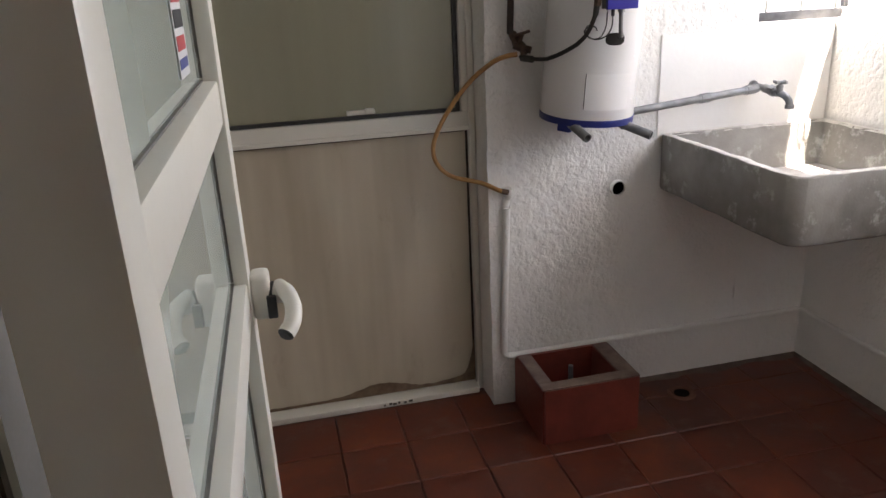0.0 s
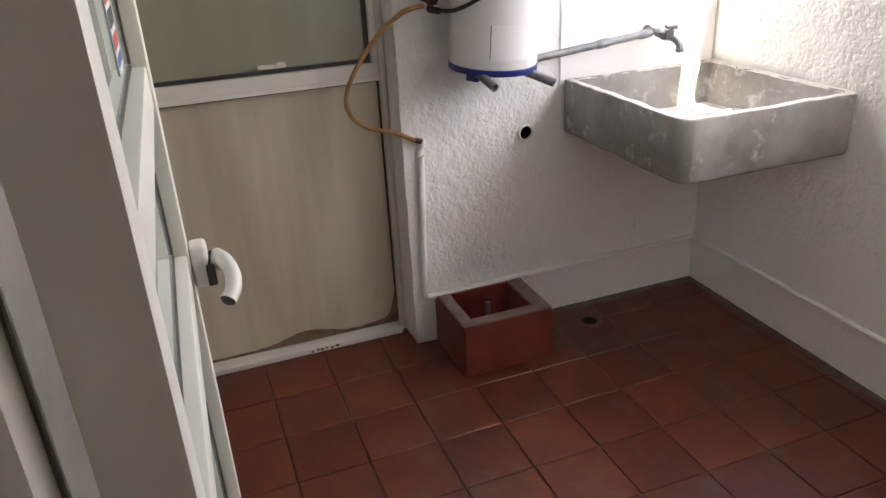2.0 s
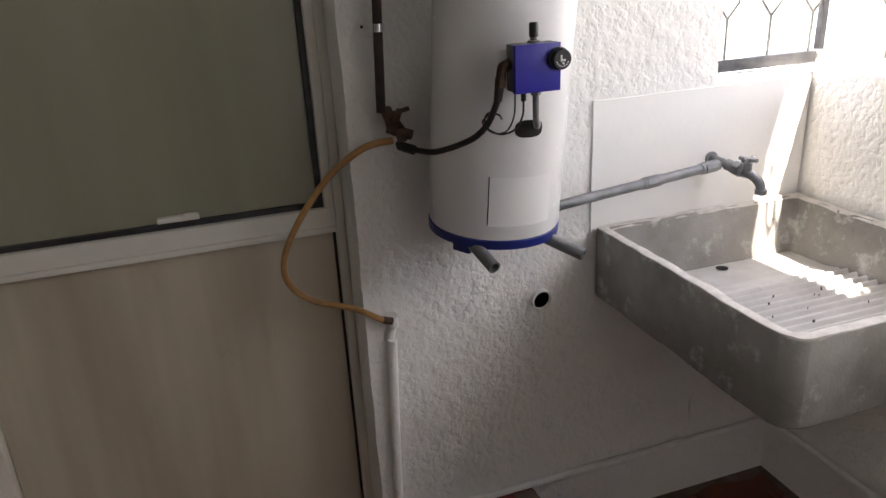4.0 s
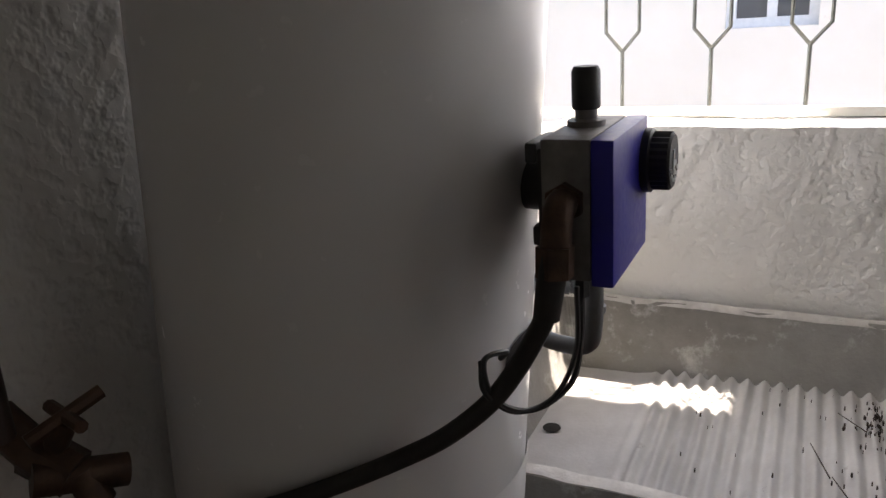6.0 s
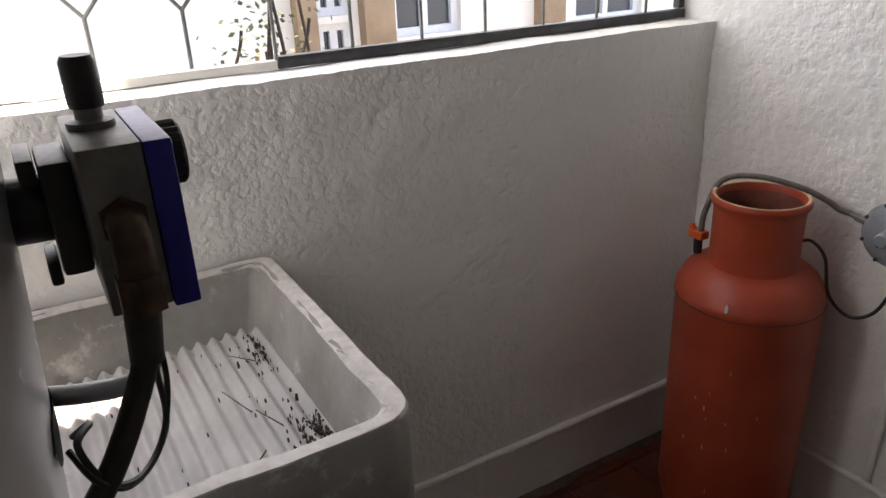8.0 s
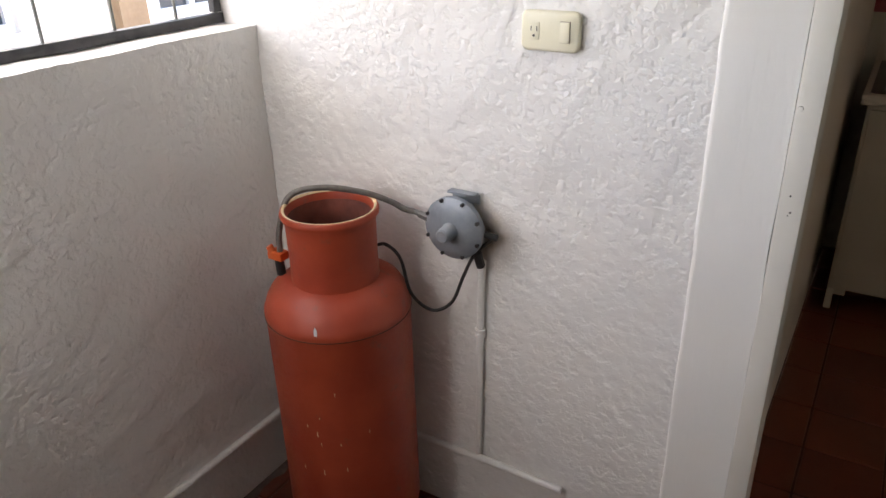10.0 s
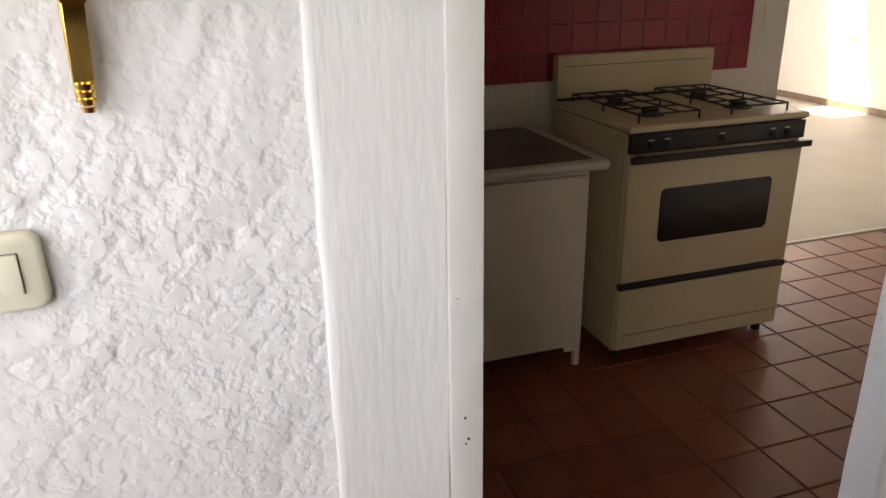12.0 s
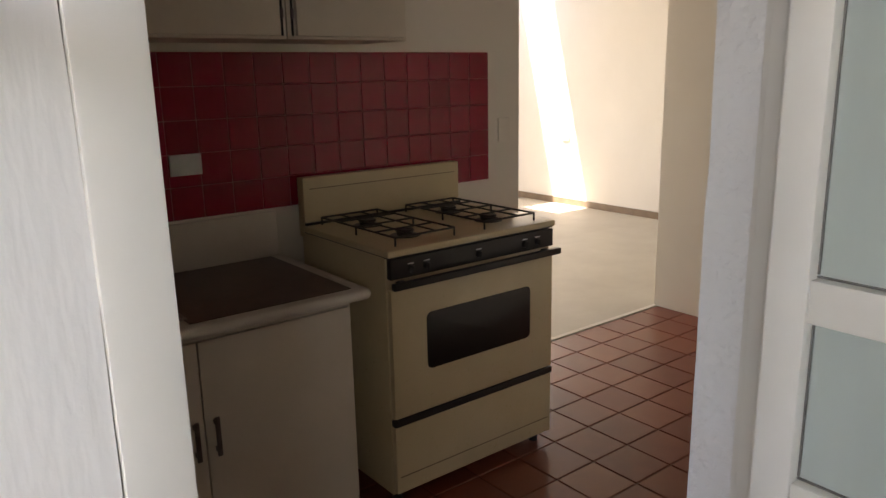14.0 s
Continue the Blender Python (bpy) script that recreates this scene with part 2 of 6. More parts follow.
LEAF_GREEN = mottled("dusty_green_leaf", (0.06, 0.09, 0.03), (0.10, 0.12, 0.05), 30, 0.6, 0, 120, 0.1)
LEAF_BROWN = mottled("dry_brown_leaf", (0.22, 0.10, 0.03), (0.34, 0.17, 0.06), 30, 0.7, 0, 120, 0.1)
PRINT_BLACK = mottled("black_print", (0.015, 0.014, 0.014), (0.03, 0.028, 0.028), 30, 0.5, 0, 120, 0.02)
PRINT_RED = mottled("red_print", (0.40, 0.03, 0.03), (0.48, 0.05, 0.05), 30, 0.5, 0, 120, 0.02)
PRINT_BLUE = mottled("blue_print", (0.03, 0.05, 0.22), (0.04, 0.07, 0.30), 30, 0.5, 0, 120, 0.02)
PRINT_WHITE = mottled("white_print", (0.62, 0.64, 0.64), (0.72, 0.73, 0.73), 30, 0.5, 0, 120, 0.02)
LEAF_LITTER = mottled("dry_litter", (0.025, 0.018, 0.013), (0.07, 0.05, 0.035), 60, 0.8, 0, 200, 0.2)


def red_tile_material():
    m, t, b = base("red_glazed_tile", 0.2, 0, 0.5)
    info = t.nodes.new("ShaderNodeObjectInfo")
    col = ramp(t, info.outputs["Random"], [(0, (0.24, 0.002, 0.018)), (0.5, (0.28, 0.003, 0.023)), (1, (0.32, 0.004, 0.028))]).outputs[0]
    n = noise_tex(t, 10, 4)
    col = mix(t, ramp(t, n.outputs[0], [(0.4, (0, 0, 0)), (0.8, (0.5, 0.5, 0.5))]).outputs[0], col, (0.20, 0.003, 0.018))
    t.links.new(col, b.inputs["Base Color"])
    bump(t, b, noise_tex(t, 30, 2).outputs[0], 0.05, 0.002)
    return m


RED_TILE = red_tile_material()
RED_GROUT = mottled("red_wall_grout", (0.34, 0.06, 0.08), (0.40, 0.09, 0.11), 20, 0.8, 0, 120, 0.1)


def stained_panel():
    m, t, b = base("stained_beige_panel", 0.5, 0, 0.4)
    a = noise_tex(t, 3.2, 4, 0.6, (1, 1, 0.12))
    col = ramp(t, a.outputs[0], [(0.30, (0.40, 0.34, 0.25)), (0.5, (0.58, 0.52, 0.41)), (0.72, (0.64, 0.58, 0.47))]).outputs[0]
    d = noise_tex(t, 10, 5, 0.7, (1, 1, 0.4))
    col = mix(t, ramp(t, d.outputs[0], [(0.6, (0, 0, 0)), (0.8, (0.5, 0.5, 0.5))]).outputs[0], col, (0.33, 0.26, 0.17))
    t.links.new(col, b.inputs["Base Color"])
    bump(t, b, a.outputs[0], 0.3, 0.012)
    bump(t, b, noise_tex(t, 180, 3).outputs[0], 0.08, 0.001)
    return m


PANEL = stained_panel()
RUST_STAIN = mottled("brown_stain", (0.12, 0.075, 0.045), (0.24, 0.17, 0.11), 25, 0.7, 0, 120, 0.2)


def pane_material(name, tint, rough, see, stretch=(1, 1, 0.25)):
    m, t, b = base(name, rough, 0, 0.5)
    a = noise_tex(t, 4, 4, 0.6, stretch)
    col = ramp(t, a.outputs[0], [(0.3, tuple(c * 0.82 for c in tint)), (0.7, tint)]).outputs[0]
    t.links.new(col, b.inputs["Base Color"])
    b.inputs["Transmission Weight"].default_value = see
    b.inputs["IOR"].default_value = 1.45
    g = noise_tex(t, 14, 4)
    t.links.new(ramp(t, g.outputs[0], [(0.3, (rough * 0.7,) * 3), (0.8, (rough * 1.6,) * 3)]).outputs[0], b.inputs["Roughness"])
    return m


# On the door leaf, reflected sky and bright wall are put into the tint
LEAF_GLASS = pane_material("sky_tinted_door_glass", (0.64, 0.71, 0.66), 0.03, 0.45)
BACK_GLASS = pane_material("curtained_glass", (0.36, 0.35, 0.26), 0.10, 0.0, (1, 1, 0.08))
SHELF_GLASS, _t, _b = base("green_edge_glass", 0.03)
_b.inputs["Base Color"].default_value = (0.72, 0.90, 0.82, 1)
_b.inputs["Transmission Weight"].default_value = 1.0
_b.inputs["IOR"].default_value = 1.5
EDGE_GLASS = mottled("green_glass_edge", (0.02, 0.10, 0.07), (0.05, 0.17, 0.12), 30, 0.15, 0, 100, 0.02)
WINDOW_GLASS, _t, _b = base("outer_window_glass", 0.05)
_b.inputs["Base Color"].default_value = (0.05, 0.06, 0.07, 1)

# ---- building helpers ----


def mesh_of(bm, name, mat, smooth=None):
    bm.normal_update()
    me = bpy.data.meshes.new(name)
    bm.to_mesh(me)
    bm.free()
    me.materials.append(mat)
    if smooth is None:
        smooth = 40
    if smooth:
        for p in me.polygons:
            p.use_smooth = True
        me.set_sharp_from_angle(angle=radians(smooth))
    return me


def part(name, bm, mat, parent=None, label="", smooth=None):
    ob = new(name, mesh_of(bm, name, mat, smooth))
    if parent is not None:
        ob.parent = parent
    if label:
        ob["label"] = label
    return ob


def thing(name, place=(0, 0, 0), label="", category="", group="", kind=""):
    ob = new(name)
    ob.empty_display_size = 0.05
    ob.matrix_world = Matrix.Translation(place)
    return tagged(ob, label, category, group, kind)


def at(root, bm):
    """Mesh written in world places, moved into the thing's own frame."""
    bmesh.ops.translate(bm, verts=bm.verts, vec=-root.matrix_world.translation)
    return bm


def box(bm, lo, hi, bevel=0.0, seg=2):
    lo, hi = Vector(lo), Vector(hi)
    r = bmesh.ops.create_cube(bm, size=1.0, matrix=Matrix.Translation((lo + hi) / 2) @ Matrix.Diagonal((*(hi - lo), 1)))
    if bevel:
        es = list({e for v in r["verts"] for e in v.link_edges})
        bmesh.ops.bevel(bm, geom=es, offset=bevel, segments=seg, affect='EDGES', profile=0.6)
    return bm


def boxes(*items, bevel=0.0, seg=2):
    bm = bmesh.new()
    for lo, hi in items:
        box(bm, lo, hi, bevel, seg)
    return bm


def rod(bm, a, b, r1, r2=None, seg=20, caps=True):
    a, b = Vector(a), Vector(b)
    m = Matrix.Translation((a + b) / 2) @ (b - a).to_track_quat('Z', 'Y').to_matrix().to_4x4()
    bmesh.ops.create_cone(bm, cap_ends=caps, segments=seg, radius1=r1, radius2=r1 if r2 is None else r2, depth=(b - a).length, matrix=m)
    return bm


def lathe(bm, profile, seg=40, m=Matrix(), close=False):
    rings = []
    for r, z in profile:
        rings.append([bm.verts.new(m @ Vector((r * math.cos(i * math.tau / seg), r * math.sin(i * math.tau / seg), z))) for i in range(seg)])
    pairs = list(zip(rings, rings[1:])) + ([(rings[-1], rings[0])] if close else [])
    for p, q in pairs:
        for i in range(seg):
            j = (i + 1) % seg
            bm.faces.new((p[i], p[j], q[j], q[i]))
    if not close:
        if profile[0][0] > 1e-4:
            bm.faces.new(list(reversed(rings[0])))
        if profile[-1][0] > 1e-4:
            bm.faces.new(rings[-1])
    return bm


def spline(points, n=8):
    pts = [Vector(p) for p in points]
    pts = [2 * pts[0] - pts[1]] + pts + [2 * pts[-1] - pts[-2]]
    out = []
    for i in range(1, len(pts) - 2):
        p0, p1, p2, p3 = pts[i - 1:i + 3]
        for k in range(n):
            u = k / n
            out.append(0.5 * ((2 * p1) + (p2 - p0) * u + (2 * p0 - 5 * p1 + 4 * p2 - p3) * u * u + (3 * p1 - p0 - 3 * p2 + p3) * u ** 3))
    return out + [pts[-2]]


def tube(bm, pts, r, seg=12):
    pts = [Vector(p) for p in pts]
    rings, up = [], Vector((0, 0, 1))
    for i, p in enumerate(pts):
        d = (pts[min(i + 1, len(pts) - 1)] - pts[max(i - 1, 0)]).normalized()
        s = d.cross(up)
        if s.length < 1e-3:
            s = d.cross(Vector((1, 0, 0)))
        s.normalize()
        u = s.cross(d).normalized()
        up = u
        rings.append([bm.verts.new(p + r * (math.cos(k * math.tau / seg) * s + math.sin(k * math.tau / seg) * u)) for k in range(seg)])
    for a, b in zip(rings, rings[1:]):
        for k in range(seg):
            j = (k + 1) % seg
            bm.faces.new((a[k], a[j], b[j], b[k]))
    bm.faces.new(list(reversed(rings[0])))
    bm.faces.new(rings[-1])
    bmesh.ops.recalc_face_normals(bm, faces=bm.faces)
    return bm


def ribbon(bm, pts, side, width, thick):
    """Flat bar of the given width along side, bent through pts."""
    pts, side = [Vector(p) for p in pts], Vector(side).normalized()
    rings = []
    for i, p in enumerate(pts):
        d = (pts[min(i + 1, len(pts) - 1)] - pts[max(i - 1, 0)]).normalized()
        n = side.cross(d).normalized()
        rings.append([bm.verts.new(p + side * a * width / 2 + n * c * thick / 2) for a, c in ((-1, -1), (1, -1), (1, 1), (-1, 1))])
    for a, b in zip(rings, rings[1:]):
        for k in range(4):
            j = (k + 1) % 4
            bm.faces.new((a[k], a[j], b[j], b[k]))
    bm.faces.new(list(reversed(rings[0])))
    bm.faces.new(rings[-1])
    bmesh.ops.recalc_face_normals(bm, faces=bm.faces)
    return bm


def lettering(text, size, bend=None):
    """Flat letters as a mesh; bend maps (x, y, z) of the flat text to a place."""
    cu = bpy.data.curves.new("letters", 'FONT')
    cu.body, cu.size, cu.extrude, cu.offset = text, size, 0.0002, size * 0.02
    tmp = bpy.data.objects.new("letters", cu)
    scene.collection.objects.link(tmp)
    bpy.context.view_layer.update()
    me = bpy.data.meshes.new_from_object(tmp.evaluated_get(bpy.context.evaluated_depsgraph_get()))
    bpy.data.objects.remove(tmp)
    bm = bmesh.new()
    bm.from_mesh(me)
    if bend:
        bmesh.ops.triangulate(bm, faces=bm.faces)
        for v in bm.verts:
            v.co = bend(v.co)
    return bm


# ---- the plan ----
NORTH, SOUTH, EAST, WEST = 2.12, 0.33, 1.97, -0.16   # inner faces of the laundry walls
TOP = 2.40                                            # ceiling height
SILL = 1.19
KIT_N, KIT_S, KIT_E, KIT_W = 0.17, -1.82, 0.84, -2.93


def structure(name, bm, mat, label, smooth=30):
    return tagged(part(name, bm, mat, smooth=smooth), label, name.split("_")[0], kind="structure")


def rough_box(bm, lo, hi, cell, amount, seed=0, lumps=0.0):
    """A box of plastered wall: gridded faces, gently uneven."""
    lo, hi = Vector(lo), Vector(hi)
    size = hi - lo
    cuts = [max(1, round(s / cell)) for s in size]
    verts = {}

    def vert(i, j, k):
        key = (i, j, k)
        if key not in verts:
            p = Vector((lo.x + size.x * i / cuts[0], lo.y + size.y * j / cuts[1], lo.z + size.z * k / cuts[2]))
            q = p * 9 + Vector((seed, 3.1 * seed, 0))
            d = Vector((noise.noise(q), noise.noise(q + Vector((7, 1, 3))), noise.noise(q + Vector((2, 9, 5)))))
            q = p * 31 + Vector((seed, 0, 0))
            d += 0.35 * Vector((noise.noise(q), noise.noise(q + Vector((7, 1, 3))), noise.noise(q + Vector((2, 9, 5)))))
            if lumps:
                patch = max(0.15, min(1.0, 0.55 + 1.6 * noise.noise(p * 4.3 + Vector((seed, 1, 2)))))
                g = noise.noise(p * 58 + Vector((seed, 5, 5)))
                h = noise.noise(p * 95 + Vector((4, seed, 1)))
                k_ = lumps * patch * (max(-0.55, min(0.35, g)) + 0.35 * h) / amount
                d += k_ * Vector((1, 1, 0.2))
            verts[key] = bm.verts.new(p + amount * d)
        return verts[key]

    nx, ny, nz = cuts
    for a, b, fix in (((0, nx), (1, ny), 2), ((1, ny), (2, nz), 0), ((2, nz), (0, nx), 1)):
        for side in (0, cuts[fix]):
            for u in range(a[1]):
                for v in range(b[1]):
                    quad = []
                    for du, dv in ((0, 0), (1, 0), (1, 1), (0, 1)):
                        idx = [0, 0, 0]
                        idx[a[0]], idx[b[0]], idx[fix] = u + du, v + dv, side
                        quad.append(vert(*idx))
                    bm.faces.new(quad if side else list(reversed(quad)))
    return bm


def wobble_ridge(bm):
    for v in bm.verts:
        v.co.y += 0.002 * noise.noise(v.co * 22)
        v.co.x += 0.002 * noise.noise(v.co * 15 + Vector((3, 3, 3)))
    return bm


# walls of the laundry
b = bmesh.new()
rough_box(b, (0.808, NORTH, 0.0), (1.69, NORTH + 0.15, TOP), 0.010, 0.003, 1, 0.0024)
rough_box(b, (1.69, NORTH, 0.0), (EAST + 0.12, NORTH + 0.15, SILL - 0.012), 0.03, 0.004, 2)
box(b, (1.69, NORTH, 2.05), (EAST + 0.12, NORTH + 0.15, TOP))
box(b, (WEST, NORTH, 2.10), (0.808, NORTH + 0.15, TOP))
box(b, (WEST, NORTH, 0), (-0.02, NORTH + 0.15, 2.10))
structure("wall_north", b, WHITE_PLASTER, "rough white plaster wall behind the water heater", 60)
b = bmesh.new()
rough_box(b, (EAST, SOUTH, 0.0), (EAST + 0.12, NORTH, SILL), 0.010, 0.003, 3, 0.0024)
box(b, (EAST, SOUTH, 2.05), (EAST + 0.12, NORTH, TOP))
structure("wall_east", b, WHITE_PLASTER, "rough white plaster parapet wall under the barred window", 60)
b = bmesh.new()
rough_box(b, (0.952, SOUTH - 0.16, 0.0), (EAST + 0.12, SOUTH, TOP), 0.008, 0.003, 4, 0.0028)
structure("wall_south", b, WHITE_PLASTER, "coarse pitted white plaster wall beside the kitchen door", 60)
b = bmesh.new()
rough_box(b, (0.8363, SOUTH - 0.16, 0.0), (0.952, SOUTH + 0.006, TOP), 0.025, 0.002, 5)
structure("trim_door_plaster", b, BRUSHED_PLASTER, "vertically brushed white plaster band beside door", 60)
b = bmesh.new()
rough_box(b, (WEST - 0.15, SOUTH - 0.16, 0.0), (0.030, SOUTH - 0.092, TOP), 0.04, 0.002, 6)
box(b, (0.032, SOUTH - 0.16, 2.10), (0.836, SOUTH, TOP))
structure("wall_south_west", b, WHITE_PLASTER, "white plaster reveal and lintel of the kitchen doorway", 60)
b = bmesh.new()
tube(b, [(0.953 + 0.003 * noise.noise(Vector((0, 0, z * 0.06))), SOUTH + 0.001, z * 0.03) for z in range(0, 80)], 0.0065, 10)
for v in b.verts:
    v.co.x = 0.953 + (v.co.x - 0.953) * 1.3
    v.co.y = SOUTH + 0.0015 + (v.co.y - SOUTH - 0.002) * 0.75
structure("trim_plaster_ridge", wobble_ridge(b), BRUSHED_PLASTER, "raised plaster ridge along the door band", 60)
structure("trim_splash_render", rough_box(bmesh.new(), (1.362, NORTH - 0.0065, 0.86), (EAST - 0.006, NORTH - 0.0005, 1.170), 0.03, 0.0012, 8), SMOOTH_PLASTER, "smooth painted splash area on the wall behind basin", 60)
# West wall and ceiling are coloured dark so less light bounces back
structure("wall_west", boxes(((WEST - 0.12, SOUTH - 0.091, 0), (WEST, NORTH + 0.15, TOP))), DIM_BOUNCE_GREY, "wall behind the open door, greyed to cut bounced light")
structure("ceiling", boxes(((WEST - 0.2, SOUTH - 0.16, TOP), (EAST + 0.12, NORTH + 0.15, TOP + 0.12))), DIM_BOUNCE_GREY, "laundry ceiling out of view, greyed to cut bounced light")
# Added slabs out of view; their edges bound the sun streak and basin patch
structure("roof_eave", boxes(((EAST + 0.12, 1.36, 2.30), (EAST + 0.165, NORTH + 0.25, 2.42)), ((EAST + 0.12, -0.3, 2.30), (EAST + 1.5, 1.36, 2.42))), CEILING_PAINT, "unseen slabs above the window, added to trim the sunlight")

# kitchen and the room beyond
b = boxes(((-1.53, KIT_S - 0.20, 0), (KIT_E + 0.1, KIT_S, TOP)), ((KIT_W - 0.1, KIT_S - 0.2, 2.34), (-1.53, KIT_S, TOP)))
structure("wall_kitchen_south", b, SMOOTH_WALL, "smooth cream kitchen wall behind stove and sink")
structure("wall_kitchen_east", boxes(((KIT_E, KIT_S, 0), (KIT_E + 0.12, SOUTH - 0.16, TOP))), SMOOTH_WALL, "smooth cream kitchen side wall")
structure("wall_kitchen_west", boxes(((KIT_W - 0.12, KIT_S - 0.20, 0), (KIT_W, SOUTH - 0.16, TOP))), SMOOTH_WALL, "smooth cream wall at the kitchen end")
structure("wall_kitchen_north", boxes(((KIT_W, SOUTH - 0.16, 0), (WEST - 0.15, SOUTH - 0.04, TOP))), SMOOTH_WALL, "smooth cream kitchen wall beside the doorway")
structure("ceiling_kitchen", boxes(((KIT_W - 0.12, KIT_S - 0.2, TOP), (KIT_E + 0.12, SOUTH - 0.16, TOP + 0.12))), CEILING_PAINT, "plain white kitchen ceiling")
structure("wall_living_west", boxes(((-5.45, -7.0, 0), (-5.30, KIT_S - 0.2, 2.6))), SMOOTH_WALL, "cream living room wall with a sun stripe")
structure("wall_living_north", boxes(((-5.30, KIT_S - 0.2, 0), (KIT_W - 0.12, KIT_S - 0.05, 2.6))), SMOOTH_WALL, "cream living room wall")
structure("wall_living_east", boxes(((0.85, -7.0, 0), (1.0, KIT_S - 0.2, 2.6))), SMOOTH_WALL, "cream living room side wall")
# Opening behind the living room fill lamp is added, not a known window
b = boxes(((-5.45, -7.15, 0), (-3.1, -7.0, 2.6)), ((-1.3, -7.15, 0), (1.0, -7.0, 2.6)), ((-3.1, -7.15, 0), (-1.3, -7.0, 0.9)), ((-3.1, -7.15, 2.1), (-1.3, -7.0, 2.6)))
structure("wall_living_south", b, SMOOTH_WALL, "cream living room wall with an added opening, out of view")
# Unseen slot left between the slabs, shaped to throw the stripe of sun
b = boxes(((-5.45, -7.15, 2.5), (1.0, -5.80, 2.62)), ((-5.45, -5.27, 2.5), (1.0, KIT_S - 0.2, 2.62)), ((-4.25, -5.80, 2.5), (1.0, -5.27, 2.62)))
structure("ceiling_living", b, CEILING_PAINT, "white living room ceiling with an added slot for the sun stripe")
structure("floor_living", boxes(((-5.45, -7.15, -0.1), (1.0, KIT_S - 0.20, 0.0))), CARPET, "pale greyish vinyl living room floor")
structure("baseboard_living", boxes(((-5.30, -7.0, 0), (-5.285, KIT_S - 0.2, 0.07))), SKIRTING, "thin brown skirting along the living room wall")
structure("threshold_living", boxes(((KIT_W, KIT_S - 0.205, -0.02), (-1.53, KIT_S - 0.175, 0.006)), bevel=0.003), COUNTER, "pale threshold strip between tile and vinyl")

# ---- door frame and open glazed door ----
b = boxes(((0.797, SOUTH - 0.10, 0), (0.8355, SOUTH + 0.010, 2.1)), bevel=0.003)
door_frame = thing("door_frame", (0.42, SOUTH - 0.04, 0), "white coated aluminium frame of the kitchen doorway", "door frame", kind="structure")
part("jamb_east", at(door_frame, b), ALUMINIUM, door_frame)
b = bmesh.new()
for x0, x1, y0, y1 in ((0.012, 0.036, SOUTH - 0.091, SOUTH - 0.02), (0.036, 0.052, SOUTH - 0.075, SOUTH - 0.005), (0.052, 0.066, SOUTH - 0.050, SOUTH + 0.010)):
    box(b, (x0, y0, 0), (x1, y1, 2.1), 0.003)
box(b, (WEST, SOUTH - 0.091, 0), (0.012, SOUTH - 0.002, 2.1))
part("jamb_west", at(door_frame, b), ALUMINIUM, door_frame)
# Raised dark strips draw the shade lines between the moulding steps
for x, y in ((0.0362, SOUTH - 0.060), (0.0522, SOUTH - 0.030)):
    part("groove", at(door_frame, boxes(((x, y, 0), (x + 0.0006, y + 0.003, 2.06)))), SKIRTING, door_frame, "thin dark strip standing for shade between the frame mouldings")
# Grey strip draws the shadow gap between jamb and leaf
part("seam_strip", at(door_frame, boxes(((0.0662, SOUTH - 0.012, 0), (0.0682, SOUTH - 0.006, 2.06)))), HOSE_GREY, door_frame, "grey strip standing for the shadow gap between jamb and leaf")
part("head", at(door_frame, boxes(((0.012, SOUTH - 0.09, 2.06), (0.797, SOUTH - 0.002, 2.1)), bevel=0.003)), ALUMINIUM, door_frame)

# leaf in its own frame: x along the leaf from the hinge, y across its thickness, z up
LEAF_L, LEAF_T = 0.645, 0.048
door_leaf = thing("door_1", (0.131, 0.317, 0), "white aluminium glazed door standing open into the laundry", "door", kind="structure")
door_leaf.matrix_world = pose(0.131, 0.317, 0, 0, 0, 89.1)
RAILS = [(0.012, 0.09), (0.953, 1.003), (1.199, 1.249), (1.68, 1.73), (2.0, 2.05)]
for x0, x1 in ((0, 0.048), (LEAF_L - 0.048, LEAF_L)):
    part("stile", boxes(((x0, 0, 0.012), (x1, LEAF_T, 2.05)), bevel=0.004), ALUMINIUM, door_leaf)
for z0, z1 in RAILS:
    part("rail", boxes(((0.048, 0.003, z0), (LEAF_L - 0.048, LEAF_T - 0.003, z1)), bevel=0.003), ALUMINIUM, door_leaf)
for (z0, z1), (z2, z3) in zip(RAILS, RAILS[1:]):
    g = part("pane", boxes(((0.046, 0.021, z1 - 0.003), (LEAF_L - 0.046, 0.026, z2 + 0.003))), LEAF_GLASS, door_leaf, "greenish glass pane with reflected sky put into its tint")
    g.visible_shadow = False
    part("seam_strip", boxes(((0.048, 0.018, z1), (LEAF_L - 0.048, 0.029, z1 + 0.002)), ((0.048, 0.018, z2 - 0.002), (LEAF_L - 0.048, 0.031, z2)), ((0.048, 0.018, z1 + 0.004), (0.050, 0.029, z2 - 0.002)), ((LEAF_L - 0.050, 0.018, z1 + 0.004), (LEAF_L - 0.048, 0.029, z2 - 0.002))), HOSE_GREY, door_leaf, "grey rubber glazing strip")
